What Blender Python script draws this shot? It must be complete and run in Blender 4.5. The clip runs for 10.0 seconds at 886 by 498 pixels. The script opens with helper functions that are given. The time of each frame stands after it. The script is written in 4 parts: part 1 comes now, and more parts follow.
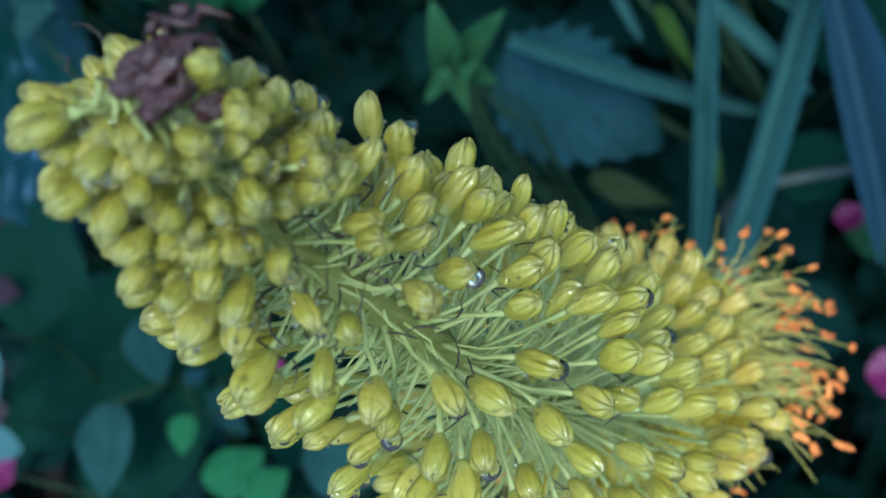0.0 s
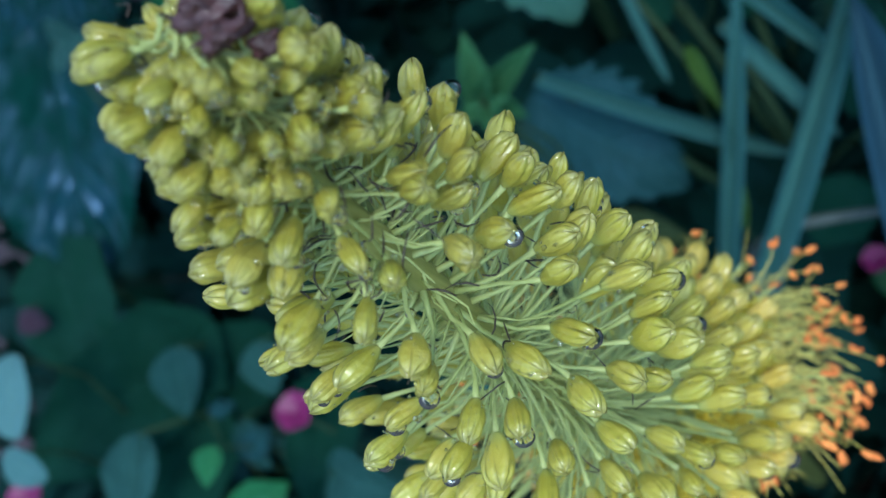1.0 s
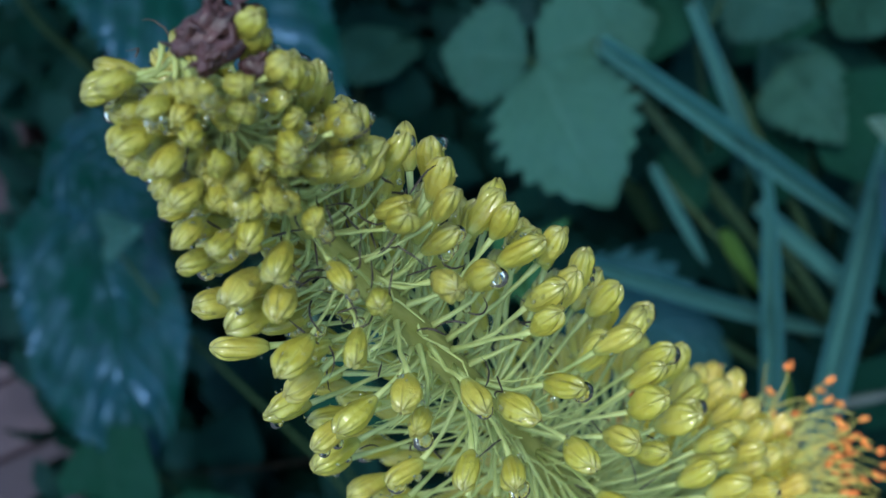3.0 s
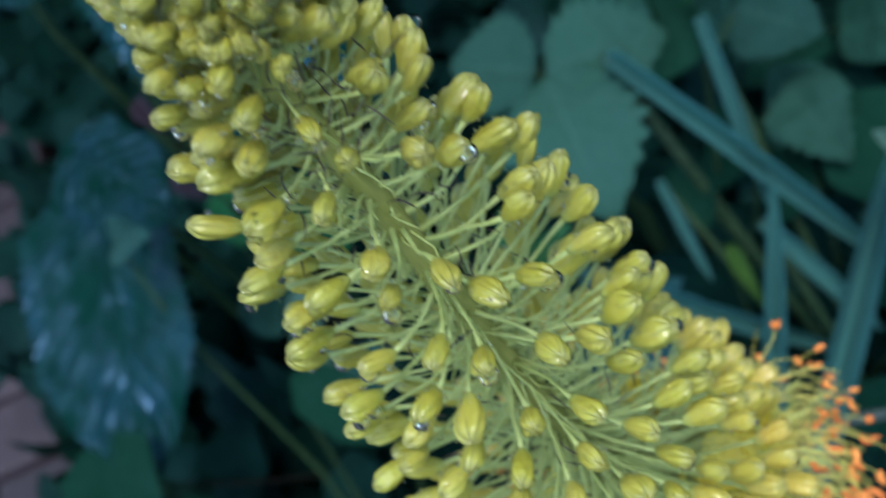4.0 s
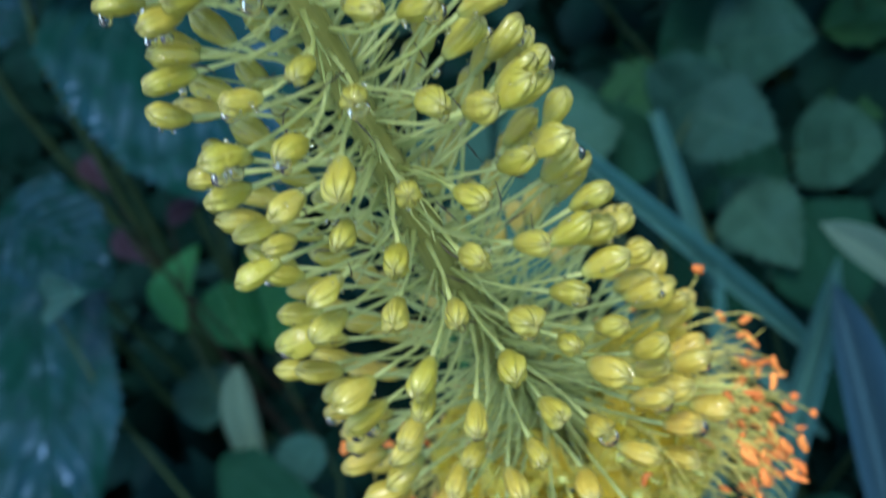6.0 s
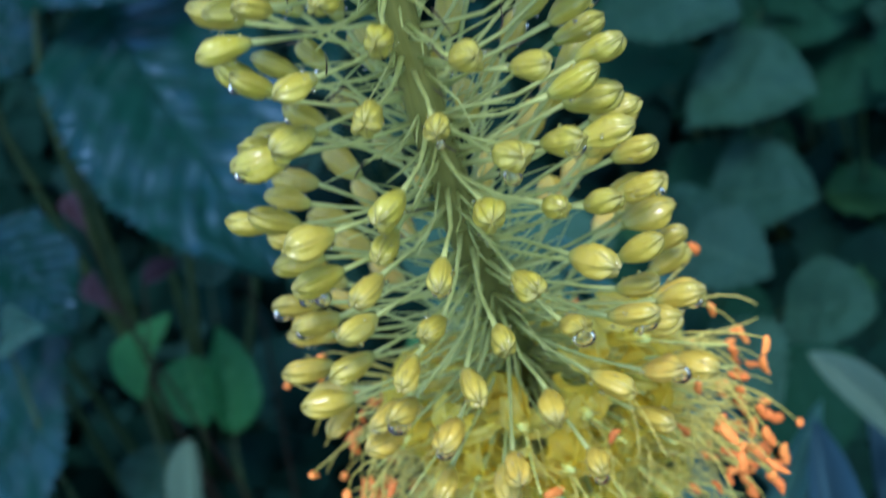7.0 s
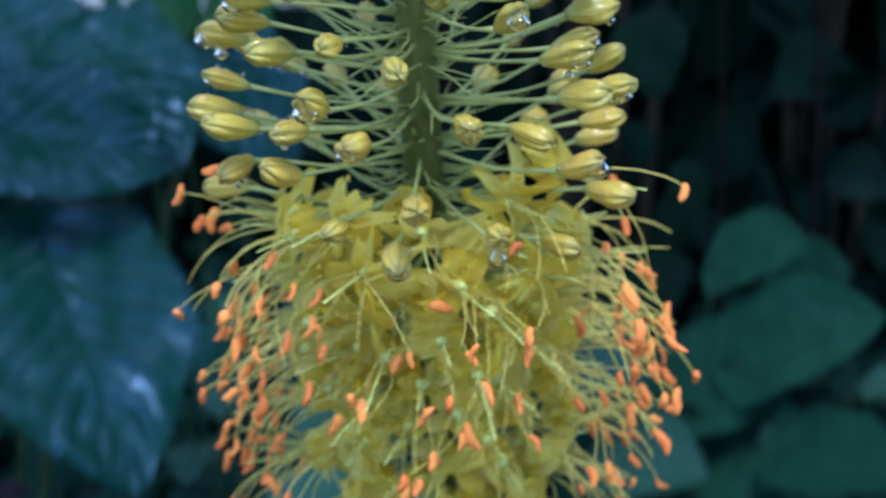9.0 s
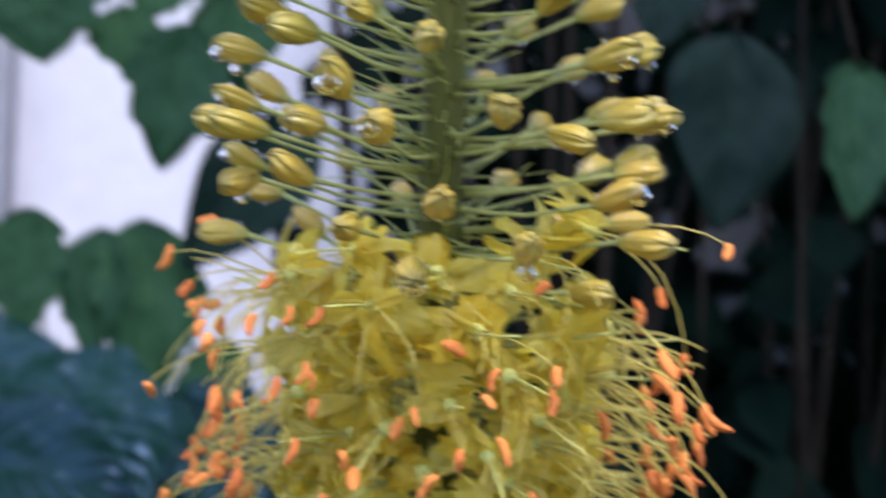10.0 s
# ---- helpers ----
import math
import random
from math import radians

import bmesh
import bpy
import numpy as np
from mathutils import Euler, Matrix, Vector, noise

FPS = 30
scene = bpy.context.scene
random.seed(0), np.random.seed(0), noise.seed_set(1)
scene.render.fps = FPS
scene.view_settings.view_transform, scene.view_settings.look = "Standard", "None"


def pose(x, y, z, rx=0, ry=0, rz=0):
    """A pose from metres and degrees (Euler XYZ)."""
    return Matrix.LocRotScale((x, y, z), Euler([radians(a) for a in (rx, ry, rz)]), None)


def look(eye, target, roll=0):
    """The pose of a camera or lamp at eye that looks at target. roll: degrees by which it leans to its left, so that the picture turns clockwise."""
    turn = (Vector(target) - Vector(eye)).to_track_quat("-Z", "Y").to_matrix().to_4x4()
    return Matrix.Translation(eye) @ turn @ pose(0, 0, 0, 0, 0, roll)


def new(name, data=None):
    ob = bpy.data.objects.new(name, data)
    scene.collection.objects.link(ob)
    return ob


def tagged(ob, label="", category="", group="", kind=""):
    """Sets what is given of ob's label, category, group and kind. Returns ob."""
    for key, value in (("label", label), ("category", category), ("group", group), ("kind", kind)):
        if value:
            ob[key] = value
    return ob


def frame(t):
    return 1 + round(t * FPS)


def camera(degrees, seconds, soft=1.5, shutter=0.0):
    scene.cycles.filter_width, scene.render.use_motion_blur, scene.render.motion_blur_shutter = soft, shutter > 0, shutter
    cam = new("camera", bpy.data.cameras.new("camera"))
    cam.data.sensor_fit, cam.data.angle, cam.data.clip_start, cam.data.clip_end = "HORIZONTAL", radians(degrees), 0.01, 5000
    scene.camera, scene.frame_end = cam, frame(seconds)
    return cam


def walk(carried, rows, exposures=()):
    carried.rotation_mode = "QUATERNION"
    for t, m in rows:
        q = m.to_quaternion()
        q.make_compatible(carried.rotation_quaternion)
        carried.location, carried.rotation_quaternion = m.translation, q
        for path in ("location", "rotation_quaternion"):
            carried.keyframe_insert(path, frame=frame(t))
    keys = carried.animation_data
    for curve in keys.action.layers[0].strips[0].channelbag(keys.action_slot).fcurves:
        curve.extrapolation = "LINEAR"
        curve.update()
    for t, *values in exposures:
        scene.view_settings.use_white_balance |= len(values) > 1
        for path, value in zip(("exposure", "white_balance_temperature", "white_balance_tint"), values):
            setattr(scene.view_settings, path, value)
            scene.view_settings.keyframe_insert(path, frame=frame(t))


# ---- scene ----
# ---- camera and walk ----
cam = camera(35.0, 10.0, soft=1.5, shutter=0.6)
cam.data.dof.use_dof = True
cam.data.dof.focus_distance = 0.203
cam.data.dof.aperture_fstop = 27.0
walk(cam, [
    (0.0, pose(0.04985, -0.24525, 1.33318, 19.192, 20.076, -17.086)),
    (0.5, pose(0.04664, -0.25200, 1.33217, 20.628, 20.352, -16.257)),
    (1.0, pose(0.04446, -0.25723, 1.33433, 21.776, 20.711, -15.898)),
    (1.5, pose(0.04797, -0.26549, 1.32901, 24.371, 20.867, -15.658)),
    (2.0, pose(0.04131, -0.27365, 1.33244, 26.083, 21.569, -15.335)),
    (2.5, pose(0.04493, -0.27889, 1.33108, 28.115, 22.447, -15.837)),
    (2.7, pose(0.04473, -0.28085, 1.33127, 29.183, 22.624, -15.950)),
    (3.8, pose(0.04684, -0.30010, 1.32490, 32.949, 23.502, -14.060)),
    (4.0, pose(0.04157, -0.30575, 1.32050, 32.981, 22.873, -14.185)),
    (4.5, pose(0.04263, -0.30825, 1.30887, 33.239, 22.126, -15.004)),
    (5.0, pose(0.03483, -0.32056, 1.29830, 35.821, 21.652, -13.356)),
    (5.5, pose(0.03001, -0.32926, 1.28140, 37.126, 20.471, -12.789)),
    (6.0, pose(0.02627, -0.34249, 1.26659, 40.730, 19.333, -11.861)),
    (6.2, pose(0.02405, -0.34906, 1.25735, 41.926, 18.959, -11.064)),
    (7.3, pose(0.00363, -0.36623, 1.19819, 50.993, 10.993, -4.832)),
    (7.5, pose(0.00144, -0.37324, 1.18935, 51.891, 9.903, -3.951)),
    (8.0, pose(-0.00458, -0.39117, 1.16699, 56.892, 6.122, -3.130)),
    (8.5, pose(-0.01467, -0.40576, 1.14333, 62.264, 3.673, -1.929)),
    (9.0, pose(-0.01421, -0.41670, 1.09779, 68.316, 0.939, -3.959)),
    (9.5, pose(-0.02863, -0.41758, 1.05065, 79.851, -1.561, -4.347)),
    (9.6, pose(-0.02737, -0.41150, 1.04365, 80.583, -2.093, -4.769)),
    (9.7, pose(-0.02525, -0.40994, 1.03565, 82.219, -2.490, -5.216)),
    (9.8, pose(-0.02322, -0.40778, 1.02912, 84.131, -2.391, -5.861)),
    (9.9, pose(-0.02173, -0.40475, 1.02259, 85.754, -2.602, -5.710)),
    (10.0, pose(-0.02135, -0.40574, 1.01712, 87.331, -2.939, -4.529)),
], exposures=[
    (0.0, 1.24, 5430, -3), (5.0, 1.29, 5950, -1), (7.5, 1.42, 5500, 6), (8.2, 1.40, 5220, 9), (9.0, 1.34, 5430, 8), (9.5, 1.37, 5720, 13), (10.0, 1.48, 6600, 24),
])

# ---- light: overcast sky with a wide, weak sun ----
world = bpy.data.worlds.new("overcast_sky")
scene.world = world
world.use_nodes = True
wn, wl = world.node_tree.nodes, world.node_tree.links
sky = wn.new("ShaderNodeTexSky")
sky.sky_type, sky.sun_disc = "NISHITA", False
sky.sun_elevation, sky.sun_rotation = radians(68), radians(195)
sky.air_density, sky.dust_density = 1.0, 0.6
wn["Background"].inputs["Strength"].default_value = 0.14
wl.new(sky.outputs[0], wn["Background"].inputs["Color"])
sun_data = bpy.data.lights.new("sun", "SUN")
sun_data.energy, sun_data.angle, sun_data.color = 1.45, radians(20), (1.0, 0.97, 0.92)
sun = new("sun", sun_data)
sun.matrix_world = look((0.25, -0.95, 3.0), (0, 0, 0.6))


# ---- materials ----
def mat(name):
    m = bpy.data.materials.new(name)
    m.use_nodes = True
    return m, m.node_tree.nodes, m.node_tree.links, m.node_tree.nodes["Principled BSDF"]


def noise_node(n, l, scale, detail=4.0, coord="Object", rough=0.55):
    tc, tx = n.new("ShaderNodeTexCoord"), n.new("ShaderNodeTexNoise")
    tx.inputs["Scale"].default_value, tx.inputs["Detail"].default_value, tx.inputs["Roughness"].default_value = scale, detail, rough
    l.new(tc.outputs[coord], tx.inputs["Vector"])
    return tx.outputs["Fac"]


def ramp(n, l, fac, stops):
    r = n.new("ShaderNodeValToRGB")
    while len(r.color_ramp.elements) < len(stops):
        r.color_ramp.elements.new(0.5)
    for e, (p, c) in zip(r.color_ramp.elements, stops):
        e.position, e.color = p, (*c, 1)
    l.new(fac, r.inputs[0])
    return r.outputs[0]


def mix(n, l, fac, a, b, mode="MIX"):
    m = n.new("ShaderNodeMix")
    m.data_type, m.blend_type = "RGBA", mode
    for socket, v in ((m.inputs[0], fac), (m.inputs[6], a), (m.inputs[7], b)):
        if isinstance(v, (int, float)):
            socket.default_value = v
        elif isinstance(v, tuple):
            socket.default_value = (*v, 1)
        else:
            l.new(v, socket)
    return m.outputs[2]


def calc(n, l, op, a, b=0.0, clamp=False):
    m = n.new("ShaderNodeMath")
    m.operation, m.use_clamp = op, clamp
    for socket, v in zip(m.inputs, (a, b)):
        if isinstance(v, (int, float)):
            socket.default_value = v
        else:
            l.new(v, socket)
    return m.outputs[0]


def bump(n, l, bsdf, height, strength, distance):
    b = n.new("ShaderNodeBump")
    b.inputs["Strength"].default_value, b.inputs["Distance"].default_value = strength, distance
    l.new(height, b.inputs["Height"])
    l.new(b.outputs[0], bsdf.inputs["Normal"])


def thin(m, n, l, bsdf, colour, share):
    """Light shining through a thin tissue."""
    tr, ms = n.new("ShaderNodeBsdfTranslucent"), n.new("ShaderNodeMixShader")
    if isinstance(colour, tuple):
        tr.inputs[0].default_value = (*colour, 1)
    else:
        l.new(colour, tr.inputs[0])
    ms.inputs[0].default_value = share
    l.new(bsdf.outputs[0], ms.inputs[1])
    l.new(tr.outputs[0], ms.inputs[2])
    l.new(ms.outputs[0], n["Material Output"].inputs[0])


def bud_material():
    """Six tepals closed into a bud, each with a dark midrib; the object's colour tells how ripe it is."""
    m, n, l, b = mat("bud_skin")
    tc, sp = n.new("ShaderNodeTexCoord"), n.new("ShaderNodeSeparateXYZ")
    l.new(tc.outputs["Object"], sp.inputs[0])
    angle = calc(n, l, "ARCTAN2", sp.outputs[1], sp.outputs[0])
    wob = calc(n, l, "MULTIPLY", calc(n, l, "SUBTRACT", noise_node(n, l, 300.0, 2.0), 0.5), 0.5)
    rib = calc(n, l, "ABSOLUTE", calc(n, l, "SINE", calc(n, l, "ADD", calc(n, l, "MULTIPLY", angle, 3.0), wob)))
    rib = calc(n, l, "SUBTRACT", 1.0, calc(n, l, "MULTIPLY", rib, 2.4), True)
    up = calc(n, l, "DIVIDE", sp.outputs[2], 0.0093, True)
    body = calc(n, l, "ADD", 0.22, calc(n, l, "MULTIPLY", calc(n, l, "SUBTRACT", up, 0.42, True), 1.7), True)
    worn = calc(n, l, "MULTIPLY", calc(n, l, "SUBTRACT", noise_node(n, l, 260.0, 3.0), 0.3, True), 2.6, True)
    rib = calc(n, l, "MULTIPLY", calc(n, l, "MULTIPLY", rib, body), worn, True)
    info = n.new("ShaderNodeObjectInfo")
    mottle = noise_node(n, l, 420.0, 5.0)
    patch = noise_node(n, l, 170.0, 2.0)
    skin = mix(n, l, calc(n, l, "MULTIPLY", mottle, 0.4), info.outputs["Color"], (0.55, 0.50, 0.075))
    skin = mix(n, l, calc(n, l, "MULTIPLY", calc(n, l, "SUBTRACT", 0.28, up, True), 3.0, True), skin, (0.45, 0.52, 0.16))
    skin = mix(n, l, calc(n, l, "MULTIPLY", calc(n, l, "SUBTRACT", up, 0.86, True), 4.5, True), skin, (0.20, 0.19, 0.07))
    skin = mix(n, l, calc(n, l, "MULTIPLY", info.outputs["Random"], 0.22), skin, (0.50, 0.42, 0.03))
    tan = calc(n, l, "MULTIPLY", calc(n, l, "SUBTRACT", patch, 0.46, True), 3.2, True)
    skin = mix(n, l, calc(n, l, "MULTIPLY", tan, 0.7), skin, (0.48, 0.36, 0.05))
    pale = calc(n, l, "MULTIPLY", calc(n, l, "SUBTRACT", 0.44, patch, True), 3.4, True)
    skin = mix(n, l, calc(n, l, "MULTIPLY", pale, 0.6), skin, (0.60, 0.57, 0.15))
    colour = mix(n, l, calc(n, l, "MULTIPLY", rib, 0.75), skin, (0.14, 0.12, 0.02))
    l.new(colour, b.inputs["Base Color"])
    wet = noise_node(n, l, 330.0, 3.0)
    l.new(calc(n, l, "ADD", 0.24, calc(n, l, "MULTIPLY", wet, 0.35)), b.inputs["Roughness"])
    b.inputs["Coat Weight"].default_value, b.inputs["Coat Roughness"].default_value = 0.6, 0.06
    fine = noise_node(n, l, 1500.0, 4.0)
    crease = calc(n, l, "MULTIPLY", noise_node(n, l, 650.0, 2.0), 0.9)
    bump(n, l, b, calc(n, l, "ADD", calc(n, l, "SUBTRACT", calc(n, l, "ADD", mottle, crease), rib), calc(n, l, "MULTIPLY", fine, 0.2)), 0.55, 0.0006)
    thin(m, n, l, b, colour, 0.28)
    return m


def plain(name, dark, light, scale, rough, bump_by=0.3, depth=0.0005, share=0.0, coat=0.0, rand=0.0, gloss=0.5):
    m, n, l, b = mat(name)
    fine = noise_node(n, l, scale, 6.0)
    coarse = noise_node(n, l, scale * 0.17, 3.0)
    fac = calc(n, l, "ADD", calc(n, l, "MULTIPLY", fine, 0.6), calc(n, l, "MULTIPLY", coarse, 0.4))
    if rand:
        info = n.new("ShaderNodeObjectInfo")
        fac = calc(n, l, "ADD", fac, calc(n, l, "MULTIPLY", calc(n, l, "SUBTRACT", info.outputs["Random"], 0.5), rand))
    colour = ramp(n, l, fac, [(0.32, dark), (0.68, light)])
    l.new(colour, b.inputs["Base Color"])
    b.inputs["Roughness"].default_value, b.inputs["Coat Weight"].default_value, b.inputs["Specular IOR Level"].default_value = rough, coat, gloss
    bump(n, l, b, fac, bump_by, depth)
    if share:
        thin(m, n, l, b, colour, share)
    return m


def leaf_material(name, dark, light, vein, rough, ribs, share=0.18, pleat=0.0, gloss=0.35, relief=0.003, dryness=0.34, wet=0.42, matt=0.0, tint=(0.40, 0.68, 1.0, 1)):
    """A leaf along +y, its blade across x: midrib, side veins, mottling and a wet gloss."""
    m, n, l, b = mat(name)
    tc, sp = n.new("ShaderNodeTexCoord"), n.new("ShaderNodeSeparateXYZ")
    l.new(tc.outputs["UV"], sp.inputs[0])
    across = calc(n, l, "ABSOLUTE", calc(n, l, "SUBTRACT", sp.outputs[0], 0.5))
    along = calc(n, l, "SUBTRACT", sp.outputs[1], calc(n, l, "MULTIPLY", across, 0.7))
    saw = calc(n, l, "ABSOLUTE", calc(n, l, "SUBTRACT", calc(n, l, "FRACT", calc(n, l, "MULTIPLY", along, ribs)), 0.5))
    side = calc(n, l, "SUBTRACT", 1.0, calc(n, l, "MULTIPLY", calc(n, l, "SUBTRACT", 0.5, saw), 14.0), True)
    mid = calc(n, l, "SUBTRACT", 1.0, calc(n, l, "MULTIPLY", across, 45.0), True)
    veins = calc(n, l, "MAXIMUM", mid, calc(n, l, "MULTIPLY", side, 0.6))
    info = n.new("ShaderNodeObjectInfo")
    fac = calc(n, l, "ADD", noise_node(n, l, 26.0, 5.0), calc(n, l, "MULTIPLY", calc(n, l, "SUBTRACT", info.outputs["Random"], 0.5), 0.5))
    colour = ramp(n, l, fac, [(0.25, dark), (0.8, light)])
    colour = mix(n, l, calc(n, l, "MULTIPLY", veins, 0.55), colour, vein)
    l.new(colour, b.inputs["Base Color"])
    b.inputs["Specular Tint"].default_value = tint
    dry = calc(n, l, "MULTIPLY", calc(n, l, "SUBTRACT", noise_node(n, l, 3.2, 3.0), wet, True), 5.0, True)
    l.new(calc(n, l, "MULTIPLY", gloss, calc(n, l, "SUBTRACT", 1.0, calc(n, l, "MULTIPLY", dry, matt))), b.inputs["Specular IOR Level"])
    l.new(calc(n, l, "ADD", calc(n, l, "ADD", rough, calc(n, l, "MULTIPLY", dry, dryness)), calc(n, l, "MULTIPLY", noise_node(n, l, 60.0, 3.0), 0.14)), b.inputs["Roughness"])
    height = calc(n, l, "ADD", calc(n, l, "MULTIPLY", saw, pleat), calc(n, l, "MULTIPLY", noise_node(n, l, 220.0 if relief < 0.01 else 4.5, 4.0 if relief < 0.01 else 1.5), 0.4 if relief < 0.01 else 1.3))
    bump(n, l, b, calc(n, l, "SUBTRACT", height, calc(n, l, "MULTIPLY", veins, 0.6)), 0.55, relief)
    thin(m, n, l, b, colour, share)
    return m


def stem_material():
    """Green below, paler and yellower towards the young tip, with fine lengthwise streaks."""
    m, n, l, b = mat("stem_green")
    tc, sp = n.new("ShaderNodeTexCoord"), n.new("ShaderNodeSeparateXYZ")
    l.new(tc.outputs["Object"], sp.inputs[0])
    young = calc(n, l, "MULTIPLY", calc(n, l, "SUBTRACT", sp.outputs[2], 1.02, True), 9.0, True)
    streak, sq = n.new("ShaderNodeTexNoise"), n.new("ShaderNodeMapping")
    sq.inputs["Scale"].default_value = (900.0, 900.0, 45.0)
    l.new(tc.outputs["Object"], sq.inputs[0])
    l.new(sq.outputs[0], streak.inputs["Vector"])
    streak.inputs["Scale"].default_value = 1.0
    fac = calc(n, l, "ADD", calc(n, l, "MULTIPLY", streak.outputs["Fac"], 0.6), calc(n, l, "MULTIPLY", noise_node(n, l, 130.0, 4.0), 0.4))
    old = ramp(n, l, fac, [(0.35, (0.048, 0.058, 0.013)), (0.65, (0.098, 0.112, 0.029))])
    new_green = ramp(n, l, fac, [(0.35, (0.17, 0.17, 0.035)), (0.65, (0.29, 0.28, 0.075))])
    colour = mix(n, l, young, old, new_green)
    l.new(colour, b.inputs["Base Color"])
    b.inputs["Roughness"].default_value, b.inputs["Specular IOR Level"].default_value = 0.5, 0.25
    bump(n, l, b, fac, 0.5, 0.0006)
    return m


BUD = bud_material()
STEM = stem_material()
PEDICEL = plain("pedicel_green", (0.38, 0.43, 0.125), (0.57, 0.61, 0.23), 400, 0.45, share=0.35, rand=0.25)
TEPAL = plain("tepal_yellow", (0.95, 0.79, 0.12), (0.99, 0.94, 0.36), 500, 0.36, share=0.8, rand=0.4)
FILAMENT = plain("filament_yellow", (0.60, 0.50, 0.09), (0.78, 0.67, 0.19), 500, 0.4, share=0.25)
STYLE = plain("style_green", (0.52, 0.55, 0.14), (0.66, 0.68, 0.22), 500, 0.4)
ANTHER = plain("anther_orange", (0.62, 0.15, 0.025), (0.88, 0.29, 0.06), 900, 0.75, 0.8, rand=0.4)
BRACT = plain("withered_bract", (0.012, 0.008, 0.005), (0.05, 0.03, 0.018), 700, 0.6)
WITHERED = plain("withered_tip", (0.010, 0.0035, 0.0045), (0.078, 0.026, 0.026), 420, 0.55, 0.8, 0.001, coat=0.08)
SOIL = plain("soil", (0.006, 0.005, 0.004), (0.026, 0.02, 0.016), 40, 0.9, 0.9, 0.02)
PAVING = plain("paving_clay", (0.022, 0.014, 0.021), (0.05, 0.032, 0.042), 30, 0.7, 0.5, 0.004, rand=0.4)
RENDER_WALL = plain("white_plaster", (0.72, 0.74, 0.82), (0.82, 0.84, 0.90), 25, 0.8, 0.3, 0.003)
POST = plain("grey_post", (0.32, 0.33, 0.36), (0.42, 0.43, 0.47), 30, 0.7)
WOOD = plain("woody_stem", (0.010, 0.009, 0.007), (0.024, 0.02, 0.016), 60, 0.8, 0.8, 0.004, gloss=0.1)
DRY_STEM = plain("dry_stem", (0.035, 0.05, 0.052), (0.075, 0.095, 0.095), 60, 0.6, 0.6, 0.002, gloss=0.2)
MAGENTA = plain("magenta_petal", (0.10, 0.002, 0.045), (0.22, 0.008, 0.11), 120, 0.45, share=0.25)
L_BRAMBLE = leaf_material("bramble_leaf", (0.01326, 0.04284, 0.02754), (0.0306, 0.0816, 0.051), (0.0561, 0.1224, 0.0918), 0.28, 8.0, pleat=0.8)
L_BROAD = leaf_material("broad_leaf", (0.002, 0.018, 0.012), (0.0055, 0.034, 0.024), (0.007, 0.040, 0.028), 0.24, 9.0, 0.1, pleat=0.8, gloss=0.66, relief=0.010, dryness=0.5, wet=0.42, matt=0.8, tint=(0.32, 0.52, 1.0, 1))
L_DRY = leaf_material("dry_leaf", (0.0153, 0.00765, 0.01275), (0.0425, 0.0221, 0.0323), (0.051, 0.0255, 0.0357), 0.6, 5.0, 0.1)
L_GLOSSY = leaf_material("glossy_leaf", (0.01865, 0.09696, 0.03356), (0.04849, 0.1957, 0.06712), (0.0839, 0.2424, 0.1119), 0.2, 4.0, 0.25)
L_FRESH = leaf_material("fresh_leaf", (0.034, 0.1105, 0.03825), (0.07225, 0.187, 0.068), (0.102, 0.2125, 0.0935), 0.36, 6.0, 0.3)
L_ROUND = leaf_material("round_leaf", (0.009904, 0.03713, 0.02476), (0.02351, 0.06932, 0.04457), (0.03467, 0.08664, 0.05942), 0.36, 5.0, gloss=0.28)
L_STRAP = leaf_material("strap_leaf", (0.04304, 0.1242, 0.1259), (0.09935, 0.2484, 0.24), (0.1159, 0.2814, 0.2567), 0.36, 0.0)
# far darker than real foliage: the hedge's deep shade is in this base colour
L_HEDGE_SHADED = leaf_material("hedge_leaf_shaded", (0.001275, 0.0051, 0.003187), (0.003825, 0.01339, 0.007013), (0.004463, 0.0153, 0.008287), 0.5, 5.0, gloss=0.08)
L_OLIVE = leaf_material("olive_leaf", (0.07, 0.15, 0.025), (0.13, 0.24, 0.05), (0.15, 0.26, 0.07), 0.4, 5.0, 0.3)
L_BLUE = leaf_material("blue_blade", (0.026, 0.065, 0.0975), (0.05525, 0.1219, 0.1707), (0.065, 0.1382, 0.1869), 0.45, 0.0, gloss=0.2)
L_PALE = leaf_material("pale_leaf", (0.011, 0.042, 0.033), (0.030, 0.085, 0.070), (0.042, 0.105, 0.088), 0.3, 5.0)
L_DEEP = leaf_material("deep_green_leaf", (0.004744, 0.02587, 0.0138), (0.01035, 0.04312, 0.02415), (0.01466, 0.05175, 0.03105), 0.5, 6.0, gloss=0.14)
# pale blue-green base colour that stands in for the overcast sky's reflection
L_SKY_PALE = leaf_material("sky_pale_leaf", (0.078, 0.1794, 0.1794), (0.1326, 0.2574, 0.2574), (0.156, 0.2808, 0.273), 0.4, 5.0, 0.3)
L_SILVER = leaf_material("silvery_leaf", (0.007, 0.034, 0.032), (0.015, 0.055, 0.055), (0.02, 0.065, 0.07), 0.3, 11.0, pleat=1.2, gloss=0.55)
L_DIM = leaf_material("dim_olive_leaf", (0.022, 0.036, 0.012), (0.045, 0.066, 0.022), (0.055, 0.075, 0.03), 0.45, 5.0, gloss=0.2)
L_BLADE = leaf_material("pale_blade", (0.066, 0.13, 0.088), (0.11, 0.185, 0.145), (0.13, 0.20, 0.165), 0.4, 0.0, 0.3)
# darkened leaf green for the hanging leaves, their shade mixed into the colour
L_SHADE = leaf_material("shaded_leaf", (0.00425, 0.01275, 0.0085), (0.0102, 0.0272, 0.0153), (0.0119, 0.0306, 0.017), 0.4, 6.0, gloss=0.15)
